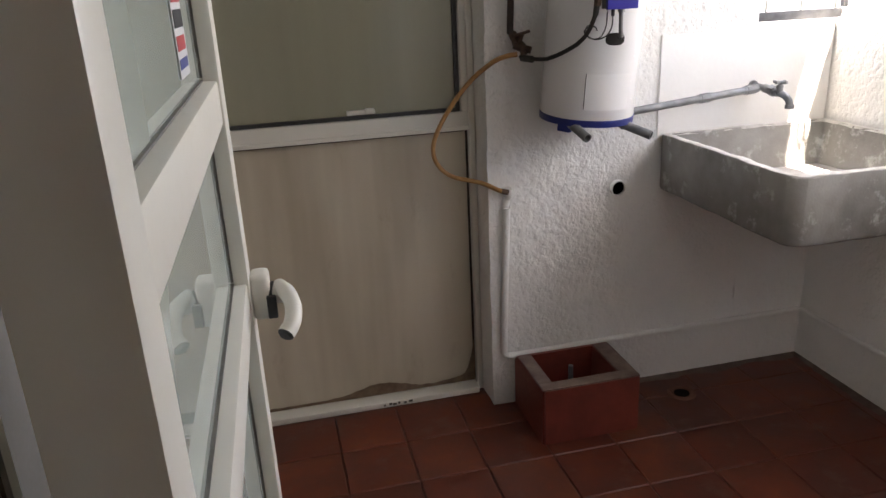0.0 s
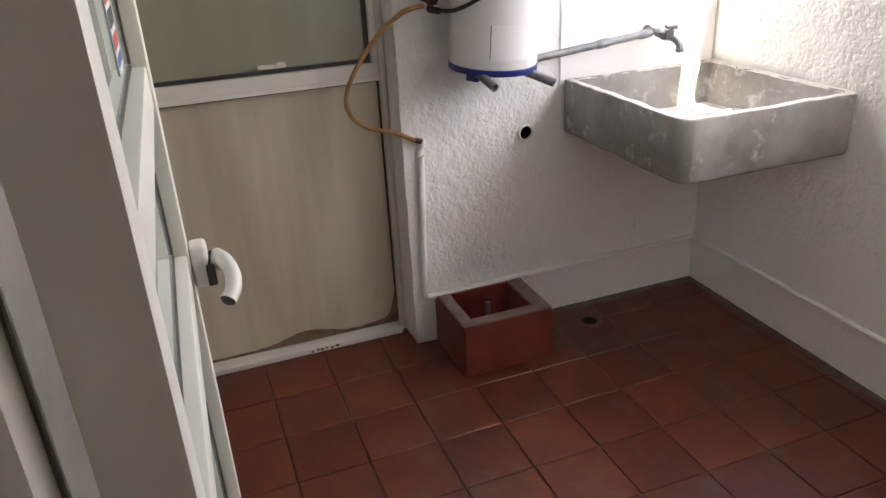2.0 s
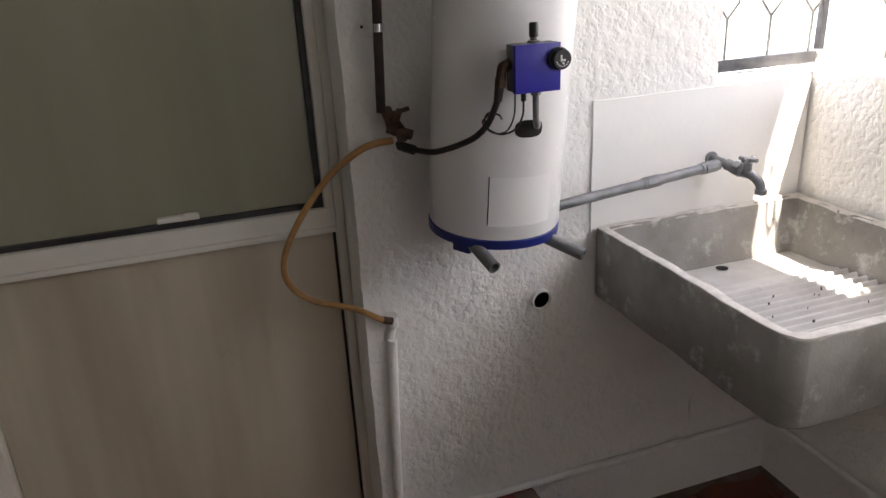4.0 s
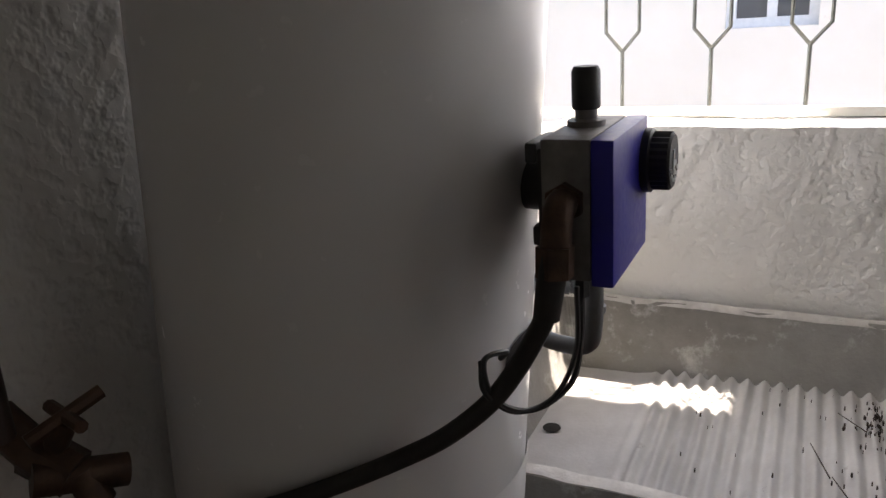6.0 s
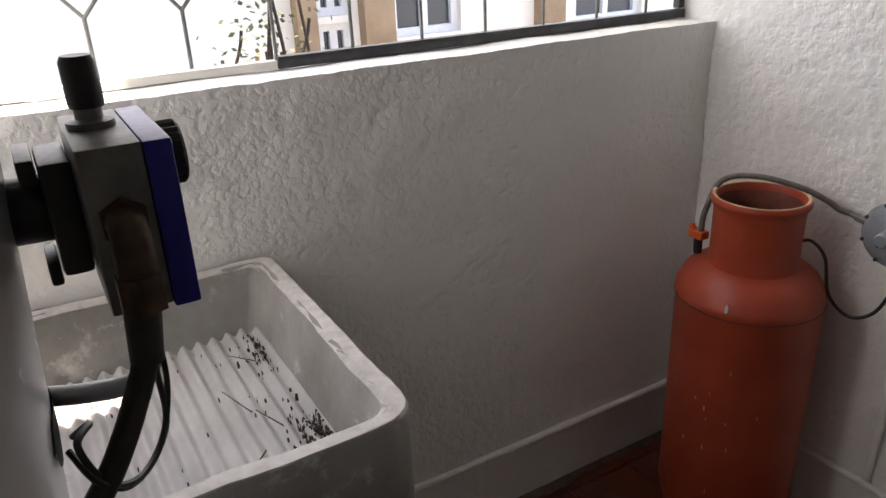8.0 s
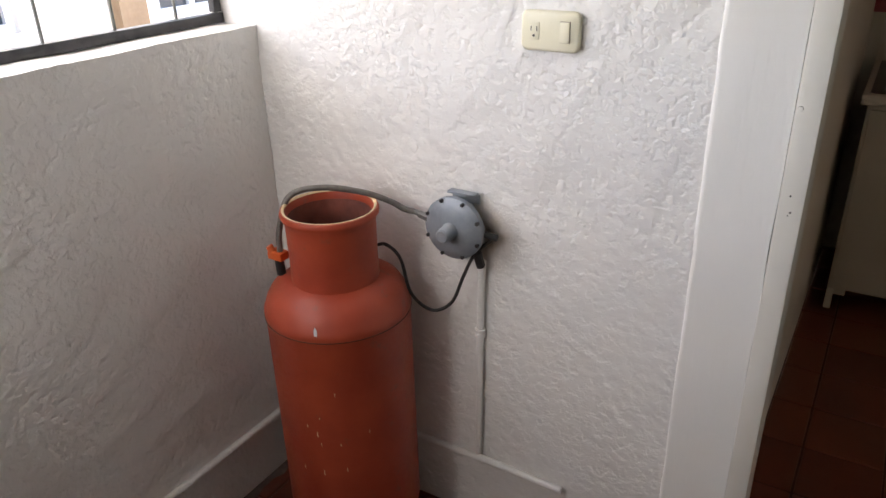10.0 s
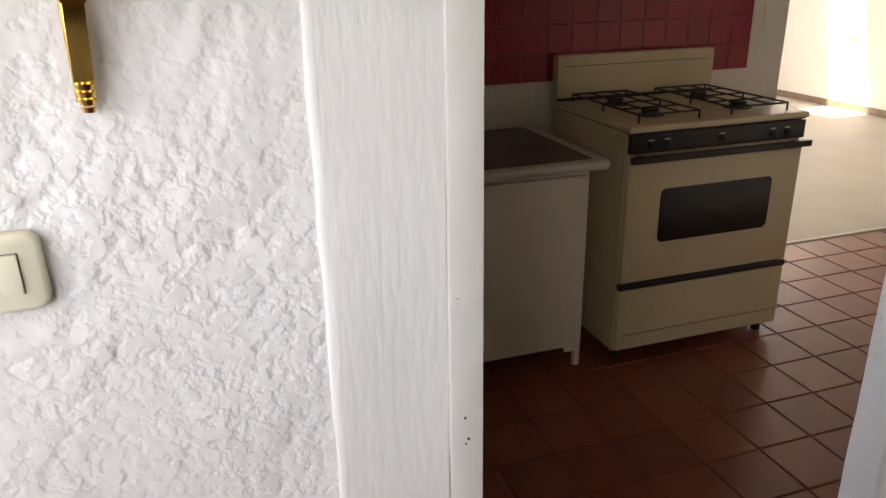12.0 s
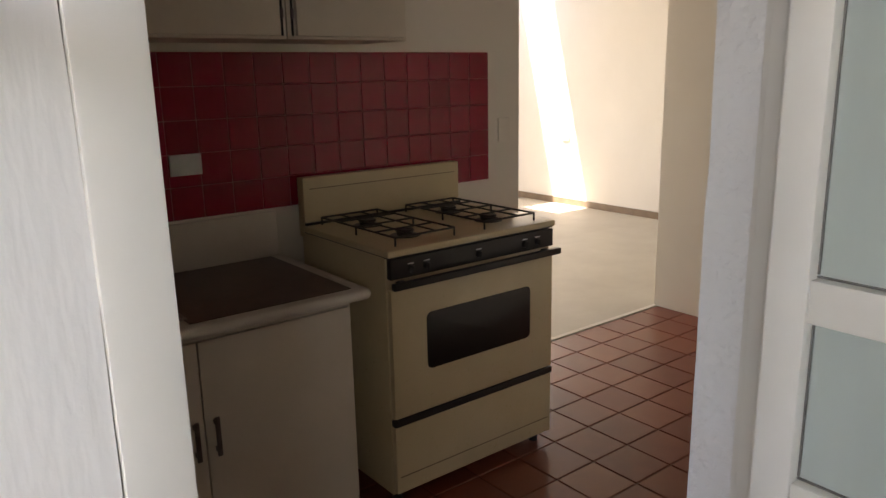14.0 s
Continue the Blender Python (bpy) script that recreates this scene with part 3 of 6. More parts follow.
# lever handles on both faces: a tall rose and a lever that bows out and points to the hinge
HZ = 0.978
for s, y in ((-1, 0.0), (1, LEAF_T)):
    h = part("handle", boxes(((LEAF_L - 0.043, min(y, y + s * 0.024), HZ - 0.030), (LEAF_L - 0.006, max(y, y + s * 0.024), HZ + 0.030)), bevel=0.008, seg=3), ALUMINIUM, door_leaf, "white lever handle with chipped paint")
    bb = bmesh.new()
    rod(bb, (LEAF_L - 0.027, y + s * 0.022, HZ), (LEAF_L - 0.030, y + s * 0.040, HZ), 0.013)
    spine = spline([(LEAF_L - 0.022, y + s * 0.034, HZ + 0.006), (LEAF_L - 0.045, y + s * 0.044, HZ + 0.005), (LEAF_L - 0.075, y + s * 0.050, HZ - 0.002), (LEAF_L - 0.100, y + s * 0.047, HZ - 0.012), (LEAF_L - 0.114, y + s * 0.038, HZ - 0.020)])
    tube(bb, spine, 0.0105)
    part("lever", bb, ALUMINIUM, h)
    part("chip", boxes(((LEAF_L - 0.050, min(y + s * 0.018, y + s * 0.030), HZ - 0.026), (LEAF_L - 0.042, max(y + s * 0.018, y + s * 0.030), HZ + 0.004)), bevel=0.002), IRON, h, "bare dark metal under chipped paint")
    part("chip", rod(bmesh.new(), spine[-1], spine[-1] + (spine[-1] - spine[-2]).normalized() * 0.003, 0.0102, 0.007), IRON, h, "dark worn lever tip")
    part("chip", rod(bmesh.new(), (LEAF_L - 0.027, y + s * 0.0245, HZ), (LEAF_L - 0.028, y + s * 0.0285, HZ), 0.0155), IRON, h, "dark gap at lever root")
# stickers on the glass, seen from the room
stick = thing("sticker", (0, 0, 0), "small white sticker with dark, red and blue bars on glass", "sticker")
stick.matrix_world = door_leaf.matrix_world @ pose(0.46, 0.0205, 1.268)
part("paper", boxes(((-0.035, -0.0008, 0), (0.04, 0.0, 0.075))), PRINT_WHITE, stick)
part("bar_black", boxes(((-0.030, -0.0014, 0.044), (0.035, -0.0008, 0.060))), PRINT_BLACK, stick)
part("bar_red", boxes(((-0.030, -0.0014, 0.024), (0.030, -0.0008, 0.037)), ((-0.030, -0.0014, 0.066), (0.035, -0.0008, 0.070))), PRINT_RED, stick)
part("bar_blue", boxes(((-0.030, -0.0014, 0.008), (0.030, -0.0008, 0.017))), PRINT_BLUE, stick)
stick2 = thing("sticker", (0, 0, 0), "faded pale sticker with grey marks on glass", "sticker")
stick2.matrix_world = door_leaf.matrix_world @ pose(0.43, 0.0205, 1.358)
part("paper", boxes(((-0.022, -0.0008, 0), (-0.018, 0.0, 0.08)), ((0.018, -0.0008, 0), (0.022, 0.0, 0.08)), ((-0.018, -0.0008, 0.076), (0.018, 0.0, 0.08)), ((-0.018, -0.0008, 0), (0.018, 0.0, 0.004)), ((-0.012, -0.0008, 0.02), (0.012, 0, 0.028)), ((-0.012, -0.0008, 0.036), (0.012, 0, 0.044)), ((-0.012, -0.0008, 0.052), (0.012, 0, 0.060))), PRINT_WHITE, stick2)

# ---- closed metal door in the north wall ----
DY = 2.268
back_door = thing("door_2", (0.39, DY, 0), "closed metal door, stained beige panel below dark glass", "door", kind="structure")
b = boxes(((0.787, DY - 0.03, 0), (0.807, DY + 0.04, 2.1)), ((0.766, DY - 0.022, 0.972), (0.787, DY + 0.04, 2.05)), ((-0.02, DY - 0.03, 0), (0.02, DY + 0.04, 2.1)), ((0.02, DY - 0.03, 2.05), (0.787, DY + 0.04, 2.1)), bevel=0.004)
part("frame", at(back_door, b), ALUMINIUM, back_door)
part("mid_rail", at(back_door, boxes(((0.02, DY - 0.018, 0.920), (0.787, DY + 0.03, 0.971)), ((0.02, DY - 0.026, 0.915), (0.787, DY - 0.006, 0.929)), bevel=0.003)), ALUMINIUM, back_door)
for k, x in enumerate((0.448, 0.466, 0.479, 0.497, 0.516, 0.534)):
    part("chip", at(back_door, boxes(((x, DY - 0.0558, 0.007 + 0.002 * (k % 2)), (x + 0.007 + 0.003 * (k % 3), DY - 0.0545, 0.014 + 0.003 * (k % 2))))), LEAF_LITTER, back_door, "dark chip in the threshold paint")
part("threshold", at(back_door, boxes(((-0.02, DY - 0.055, 0), (0.787, DY + 0.03, 0.022)), bevel=0.005)), ALUMINIUM, back_door, "chipped white threshold")
bb = bmesh.new()
nx, nz = 40, 24
grid = [[bb.verts.new((0.022 + 0.763 * i / nx, DY + 0.004 + 0.006 * noise.noise(Vector((i * 0.22, j * 0.05, 3))), 0.03 + 0.886 * j / nz)) for i in range(nx + 1)] for j in range(nz + 1)]
for j in range(nz):
    for i in range(nx):
        bb.faces.new((grid[j][i], grid[j][i + 1], grid[j + 1][i + 1], grid[j + 1][i]))
part("panel", at(back_door, bb), PANEL, back_door, "buckled beige sheet panel with water stains", 80)
bb = bmesh.new()
prev_ = None
for i in range(61):
    x = 0.022 + 0.763 * i / 60
    lift = 0.034 * math.exp(-((x - 0.45) / 0.10) ** 2) + 0.020 * max(0, (x - 0.63) / 0.15) + 0.13 * max(0, (x - 0.737) / 0.048) ** 2 + 0.005 * noise.noise(Vector((x * 40, 0, 0)))
    pair_ = (bb.verts.new((x, DY - 0.005, 0.026)), bb.verts.new((x, DY - 0.005, 0.036 + max(0.0, lift))))
    if prev_:
        bb.faces.new((prev_[0], pair_[0], pair_[1], prev_[1]))
    prev_ = pair_
part("stain_edge", at(back_door, bb), RUST_STAIN, back_door, "brown rusted lower edge")
part("catch", at(back_door, boxes(((0.415, DY - 0.016, 0.988), (0.500, DY + 0.002, 1.000)), ((0.470, DY - 0.022, 0.992), (0.496, DY - 0.015, 1.006)), bevel=0.002)), ALUMINIUM, back_door, "small white window catch")
part("pane", at(back_door, boxes(((0.022, DY + 0.008, 0.972), (0.764, DY + 0.013, 2.05)))), BACK_GLASS, back_door, "dark dusty glass with faint streaks")
part("seam_strip", at(back_door, boxes(((0.753, DY - 0.004, 0.9715), (0.7658, DY + 0.008, 2.05)), ((0.02, DY - 0.004, 0.9715), (0.753, DY + 0.008, 0.983)))), IRON, back_door, "dark putty strip round glass")
part("panel_gap", at(back_door, boxes(((0.7805, DY - 0.004, 0.03), (0.7868, DY + 0.001, 0.914)), ((0.02, DY - 0.004, 0.909), (0.7805, DY + 0.001, 0.9145)))), LEAF_LITTER, back_door, "dark gap round the panel")
part("backing", at(back_door, boxes(((0.0, DY + 0.045, 0), (0.79, DY + 0.06, 2.1)))), PANEL, back_door)

# ---- window bars ----


def grill_bar(root, foot, along, up_to):
    """One upright bar that forks into a chain of long hexagons."""
    foot, along = Vector(foot), Vector(along)
    bb = bmesh.new()
    z, half, r = 0.0, 0.030, 0.0036

    def p(u, h):
        return foot + along * u + Vector((0, 0, h))

    rod(bb, p(0, 0), p(0, 0.10), r, seg=8)
    z = 0.10
    while z + 0.22 < up_to:
        for s in (-1, 1):
            tube(bb, [p(0, z), p(s * half, z + 0.035), p(s * half, z + 0.115), p(0, z + 0.15)], r, 6)
        rod(bb, p(0, z + 0.15), p(0, z + 0.22), r, seg=8)
        z += 0.22
    rod(bb, p(0, z), p(0, up_to), r, seg=8)
    part("bar", at(root, bb), BAR_PAINT, root)


GX, GY = EAST + 0.105, NORTH + 0.095
grill = thing("window_grill", (GX, 1.25, SILL + 0.012), "black wrought iron window grill with hexagon bars", "window grill")
for k in range(11):
    grill_bar(grill, (GX, 2.013 - 0.1555 * k, SILL + 0.02), (0, 1, 0), 0.84)
for k in range(3):
    grill_bar(grill, (2.042 - 0.130 * k, GY, SILL + 0.02), (1, 0, 0), 0.84)
part("bottom_rail", at(grill, boxes(((GX - 0.012, SOUTH + 0.004, SILL + 0.002), (GX + 0.012, 1.392, SILL + 0.024)), bevel=0.002)), IRON, grill, "black painted bottom rail")
# Sunlit stretch of the same rail; the sun's brightness is in its colour
part("bottom_rail", at(grill, boxes(((GX - 0.010, 1.393, SILL + 0.002), (GX + 0.010, GY, SILL + 0.018)), bevel=0.002)), ALUMINIUM, grill, "bottom rail stretch with sunlight put into its pale colour")
part("bottom_rail", at(grill, boxes(((1.70, GY - 0.010, SILL - 0.006), (GX - 0.013, GY + 0.012, SILL + 0.024)), bevel=0.002)), IRON, grill)
part("cross_rail", at(grill, boxes(((GX - 0.004, SOUTH + 0.004, SILL + 0.245), (GX + 0.004, GY - 0.016, SILL + 0.253)), ((1.70, GY - 0.004, SILL + 0.245), (GX - 0.016, GY + 0.004, SILL + 0.253)))), IRON, grill)
part("post", at(grill, boxes(((GX - 0.009, GY - 0.009, SILL + 0.026), (GX + 0.009, GY + 0.009, 2.05)), bevel=0.002)), IRON, grill)
part("post", at(grill, boxes(((GX - 0.010, SOUTH + 0.006, SILL + 0.026), (GX + 0.010, SOUTH + 0.026, 2.05)), bevel=0.002)), IRON, grill)

# ---- conduit strip and low wall band ----
b = bmesh.new()
tube(b, spline([(0.862, NORTH - 0.012, 0.69), (0.852, NORTH - 0.012, 0.45), (0.845, NORTH - 0.012, 0.22)], 5) + [(0.846, NORTH - 0.012, 0.195), (0.858, NORTH - 0.012, 0.183)] + spline([(0.90, NORTH - 0.012, 0.182), (1.4, NORTH - 0.011, 0.186), (EAST - 0.02, NORTH - 0.012, 0.188)], 6), 0.011, 10)
conduit = tagged(part("gas_pipe", b, WHITE_PLASTER), "thin pipe painted white along north wall", "pipe")
b = bmesh.new()
tube(b, spline([(EAST - 0.010, NORTH - 0.02, 0.188), (EAST - 0.010, 1.2, 0.192), (EAST - 0.010, SOUTH + 0.02, 0.188)], 6), 0.010, 10)
tube(b, spline([(EAST - 0.012, SOUTH + 0.010, 0.188), (1.60, SOUTH + 0.010, 0.196), (1.36, SOUTH + 0.010, 0.200), (1.18, SOUTH + 0.010, 0.195)], 6), 0.009, 10)
tagged(part("gas_pipe", b, WHITE_PLASTER), "thin pipe painted white along parapet wall", "pipe")
b = bmesh.new()
tube(b, spline([(1.384, SOUTH + 0.010, 0.74), (1.390, SOUTH + 0.010, 0.58), (1.393, SOUTH + 0.010, 0.40), (1.397, SOUTH + 0.010, 0.215)], 5), 0.008, 10)
rod(b, (1.390, SOUTH + 0.010, 0.55), (1.390, SOUTH + 0.010, 0.57), 0.012)
tagged(part("gas_pipe", b, WHITE_PLASTER), "thin white painted drop pipe below regulator", "pipe")

# ---- drain box, floor drain, wall outlet pipe ----
drain_box = thing("drain_box", (1.04, 1.98, 0), "low red cement drain box, open top, against wall", "drain box")
lo, hi = (0.883, 1.851, 0.0), (1.200, NORTH - 0.004, 0.184)
b = bmesh.new()
outer = [(lo[0], lo[1]), (hi[0], lo[1]), (hi[0], hi[1]), (lo[0], hi[1])]
inner = [(lo[0] + 0.045, lo[1] + 0.045), (hi[0] - 0.055, lo[1] + 0.045), (hi[0] - 0.055, hi[1] - 0.03), (lo[0] + 0.045, hi[1] - 0.03)]
loops = [[b.verts.new((x, y, z)) for x, y in ps] for ps, z in ((outer, 0), (outer, hi[2]), (inner, hi[2]), (inner, 0))]
for p, q in zip(loops, loops[1:] + loops[:1]):
    for k in range(4):
        b.faces.new((p[k], p[(k + 1) % 4], q[(k + 1) % 4], q[k]))
bmesh.ops.recalc_face_normals(b, faces=b.faces)
bmesh.ops.bevel(b, geom=[e for e in b.edges if abs(e.verts[0].co.z - e.verts[1].co.z) > 0.1 and e.verts[0].co.y < lo[1] + 0.01], offset=0.006, segments=2, affect='EDGES')
part("body", at(drain_box, b), RED_CEMENT, drain_box)
b = boxes(((lo[0] + 0.001, lo[1] + 0.001, hi[2] + 0.001), (hi[0] - 0.001, lo[1] + 0.044, hi[2] + 0.006)), ((lo[0] + 0.001, lo[1] + 0.044, hi[2] + 0.001), (lo[0] + 0.044, hi[1] - 0.03, hi[2] + 0.006)), ((hi[0] - 0.054, lo[1] + 0.044, hi[2] + 0.001), (hi[0] - 0.001, hi[1] - 0.03, hi[2] + 0.006)), bevel=0.002)
part("rim", at(drain_box, b), WORN_CEMENT, drain_box, "worn greyish cement rim")
# Shade at the bottom of the box is painted as a near-black sheet
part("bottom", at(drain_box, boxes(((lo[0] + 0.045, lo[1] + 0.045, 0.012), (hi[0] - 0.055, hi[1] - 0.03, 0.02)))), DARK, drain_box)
b = bmesh.new()
rod(b, (1.05, 2.04, 0.02), (1.05, 2.04, 0.15), 0.008)
part("pipe", at(drain_box, b), GREY_PIPE, drain_box)

floor_drain = thing("floor_drain", (1.433, 1.99, 0.0), "small round dark floor drain with dirty rim", "floor drain")
b = lathe(bmesh.new(), [(0.026, 0.004), (0.036, 0.010), (0.045, 0.008), (0.048, 0.004)], 28)
part("rim", b, GROUT, floor_drain)
part("grate", lathe(bmesh.new(), [(0.0, 0.0055), (0.026, 0.0055)], 24), DARK, floor_drain)

stub = thing("wall_pipe", (1.233, NORTH, 0.713), "white plastic drain pipe end set in wall", "pipe")
m = pose(0, 0, 0, 90, 0, 0)
part("pipe", lathe(bmesh.new(), [(0.026, -0.02), (0.026, 0.016), (0.022, 0.016), (0.022, -0.02)], 28, m, True), WHITE_CAP, stub)
part("inside", lathe(bmesh.new(), [(0.0, 0.004), (0.022, 0.004)], 24, m), DARK, stub)

# ---- cement washbasin ----
SX0, SX1, SY0, SY1, SZ0, SZ1 = 1.375, EAST - 0.004, 1.485, NORTH - 0.006, 0.695, 0.872
basin = thing("washbasin", (1.68, 1.80, SZ0), "grey cement laundry basin with ribbed washboard", "washbasin")


def wobble(bm, amount, scale=14):
    for v in bm.verts:
        q = v.co * scale
        v.co += amount * Vector((noise.noise(q), noise.noise(q + Vector((5, 0, 2))), noise.noise(q + Vector((1, 8, 0)))))
    return bm


b = bmesh.new()
N = 10


def ring(x0, x1, y0, y1, z, r):
    """Rounded rectangle, rounded most on its free corner."""
    out = []
    for cx, cy, a0, rr in ((x1 - 0.01, y1 - 0.01, 0, 0.01), (x0 + 0.01, y1 - 0.01, 90, 0.01), (x0 + r, y0 + r, 180, r), (x1 - 0.02, y0 + 0.02, 270, 0.02)):
        for k in range(6):
            a = radians(a0 + 90 * k / 5)
            out.append((cx + rr * math.cos(a), cy + rr * math.sin(a), z))
    dense = []
    for i, p in enumerate(out):
        q = out[(i + 1) % len(out)]
        n = max(1, int((Vector(q) - Vector(p)).length / 0.03))
        dense += [Vector(p).lerp(Vector(q), k / n) for k in range(n)]
    return dense


def loft(bm, rings):
    vs = []
    n = min(len(r) for r in rings)
    for r in rings:
        vs.append([bm.verts.new(r[int(i * len(r) / n)]) for i in range(n)])
    for a, c in zip(vs, vs[1:]):
        for i in range(n):
            j = (i + 1) % n
            bm.faces.new((a[i], a[j], c[j], c[i]))
    return vs


def frame_ring(inset, z, r, count=120):
    pts = ring(SX0 + inset, SX1 - inset * 0.7, SY0 + inset, SY1 - inset * 0.7, z, max(r, 0.012))
    return [pts[int(i * len(pts) / count) % len(pts)] for i in range(count)]


rings = [frame_ring(0.012, SZ0 - 0.002, 0.052), frame_ring(0.003, SZ0 + 0.004, 0.052), frame_ring(0.0, SZ0 + 0.012, 0.052), frame_ring(0.0, SZ1 - 0.004, 0.052), frame_ring(0.002, SZ1, 0.052), frame_ring(0.024, SZ1 + 0.001, 0.03), frame_ring(0.032, SZ1 - 0.008, 0.03), frame_ring(0.056, 0.765, 0.03), frame_ring(0.075, 0.737, 0.03), frame_ring(0.080, 0.712, 0.03)]
vs = loft(b, rings)
b.faces.new(list(reversed(vs[0])))
wobble(b, 0.003)
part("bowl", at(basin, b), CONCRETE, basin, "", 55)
b = bmesh.new()
vs = loft(b, [frame_ring(0.0015, SZ1 - 0.004, 0.052), frame_ring(0.003, SZ1 + 0.0015, 0.052), frame_ring(0.022, SZ1 + 0.0025, 0.03), frame_ring(0.0305, SZ1 - 0.005, 0.03)])
wobble(b, 0.003)
wobble(b, 0.0022, 60)
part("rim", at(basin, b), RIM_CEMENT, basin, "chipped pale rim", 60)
b = bmesh.new()
fx0, fx1, fy0, fy1 = SX0 + 0.05, SX1 - 0.035, SY0 + 0.05, SY1 - 0.035
ny = 240
rows = []
for j in range(ny + 1):
    y = fy0 + (fy1 - fy0) * j / ny
    u = (y - fy0) / (fy1 - fy0)
    ribs = 1.0 if u < 0.66 else max(0.0, 1 - (u - 0.66) / 0.05)
    z = 0.757 - 0.012 * u - (0.008 * min(1, max(0, (u - 0.66) / 0.1))) + 0.005 * ribs * math.sin(y * math.tau / 0.0265)
    rows.append([b.verts.new((fx0 + (fx1 - fx0) * i / 12, y, z + 0.001 * noise.noise(Vector((i, y * 30, 0))))) for i in range(13)])
for r0, r1 in zip(rows, rows[1:]):
    for i in range(12):
        b.faces.new((r0[i], r0[i + 1], r1[i + 1], r1[i]))
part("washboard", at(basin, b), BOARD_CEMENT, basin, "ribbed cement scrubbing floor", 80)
b = lathe(bmesh.new(), [(0.0, 0.0), (0.012, 0.0), (0.015, 0.0010)], 20, Matrix.Translation((1.685, 2.036, 0.7395)))
part("drain", at(basin, b), DARK, basin, "dark drain hole")
b = bmesh.new()
rnd = random.Random(7)
for k in range(300):
    cl = rnd.random()
    if cl < 0.55:
        x, y = rnd.gauss(1.555, 0.03), 1.546 + abs(rnd.gauss(0, 0.022))
    elif cl < 0.75:
        x, y = rnd.gauss(1.83, 0.03), 1.556 + abs(rnd.gauss(0, 0.016))
    elif cl < 0.90:
        x, y = rnd.uniform(1.47, 1.88), 1.556 + abs(rnd.gauss(0, 0.03))
    else:
        x, y = rnd.uniform(1.47, 1.90), rnd.uniform(1.56, 1.85)
    x, y = min(max(x, 1.455), 1.905), min(max(y, 1.545), 2.0)
    s = rnd.uniform(0.0003, 0.0012)
    box(b, (x - s * rnd.uniform(0.8, 3.5), y - s, 0.757), (x + s, y + s * rnd.uniform(0.6, 1.8), 0.7625 + s * 0.4))
tagged(part("leaf_litter", b, LEAF_LITTER), "dark dry leaf crumbs scattered in the basin", "litter", kind="stuff")
b = bmesh.new()
for (x, y, z), (dx, dy, dz), ln in (((1.60, 1.60, 0.760), (0.5, 0.4, 0.25), 0.05), ((1.56, 1.64, 0.760), (-0.7, 0.6, 0.05), 0.06), ((1.80, 1.58, 0.760), (0.4, 0.5, 0.1), 0.05), ((1.66, 1.63, 0.760), (0.9, 0.3, 0.04), 0.08)):
    a = Vector((x, y, z))
    rod(b, a, a + Vector((dx, dy, dz)).normalized() * ln, 0.0011, 0.0007, 6)
tagged(part("twigs", b, LEAF_LITTER), "thin dry twigs lying in the cement basin", "twigs", kind="stuff")

# ---- tap and its pipe ----
tap = thing("tap", (1.69, 2.06, 1.0), "grey galvanised pipe with wall tap above basin", "tap")
b = bmesh.new()
rod(b, (1.19, 2.055, 0.957), (1.665, 2.060, 0.998), 0.0115)
part("pipe", at(tap, b), GREY_PIPE, tap)
for c in (0.07, 0.62, 0.95):
    p0 = Vector((1.19, 2.055, 0.957)).lerp(Vector((1.665, 2.060, 0.998)), c)
    b = bmesh.new()
    d = Vector((0.475, 0.005, 0.041)).normalized()
    rod(b, p0 - d * 0.015, p0 + d * 0.015, 0.0150, seg=8)
    rod(b, p0 - d * 0.024, p0 + d * 0.024, 0.0130, seg=16)
    part("coupling", at(tap, b), GREY_PIPE, tap)
b = bmesh.new()
rod(b, (1.686, NORTH + 0.01, 1.000), (1.688, 2.052, 0.997), 0.0105)
rod(b, (1.686, NORTH - 0.012, 1.000), (1.686, NORTH - 0.002, 1.000), 0.016)
rod(b, (1.688, 2.056, 0.997), (1.698, 2.004, 0.989), 0.0135)
rod(b, (1.692, 2.034, 0.994), (1.695, 2.018, 0.991), 0.0175, seg=6)
tube(b, spline([(1.698, 2.006, 0.989), (1.705, 1.984, 0.982), (1.711, 1.970, 0.968), (1.713, 1.966, 0.952)], 5), 0.0105)
rod(b, (1.713, 1.966, 0.956), (1.713, 1.966, 0.945), 0.0135)
part("spout", at(tap, b), GREY_PIPE, tap)
b = bmesh.new()
rod(b, (1.699, 2.000, 0.99), (1.699, 2.000, 1.012), 0.010)
rod(b, (1.699, 2.000, 1.010), (1.699, 2.000, 1.020), 0.007)
tube(b, [(1.678, 1.993, 1.021), (1.699, 2.000, 1.019), (1.720, 2.007, 1.021)], 0.005, 8)
tube(b, [(1.706, 1.979, 1.021), (1.699, 2.000, 1.019), (1.692, 2.021, 1.021)], 0.005, 8)
part("handle", at(tap, b), GREY_PIPE, tap)

# ---- water heater ----
HR, HH = 0.131, 0.93
heater = thing("water_heater", (1.066, 1.995, 0.965), "white enamelled cylindrical gas water heater on wall", "water heater")
heater.matrix_world = pose(1.066, 1.995, 0.965) @ Matrix.Rotation(0.067, 4, 'X') @ Matrix.Rotation(0.047, 4, 'Y')
part("body", lathe(bmesh.new(), [(HR - 0.002, 0.02), (HR, 0.024), (HR, 0.50), (HR, HH - 0.04), (HR - 0.02, HH), (0.03, HH + 0.01)], 72), WHITE_METAL, heater)
part("base_ring", lathe(bmesh.new(), [(0.0, 0.004), (HR - 0.012, 0.0), (HR + 0.001, 0.003), (HR + 0.0015, 0.019), (HR - 0.003, 0.022)], 72), BLUE_METAL, heater, "blue enamelled bottom ring")
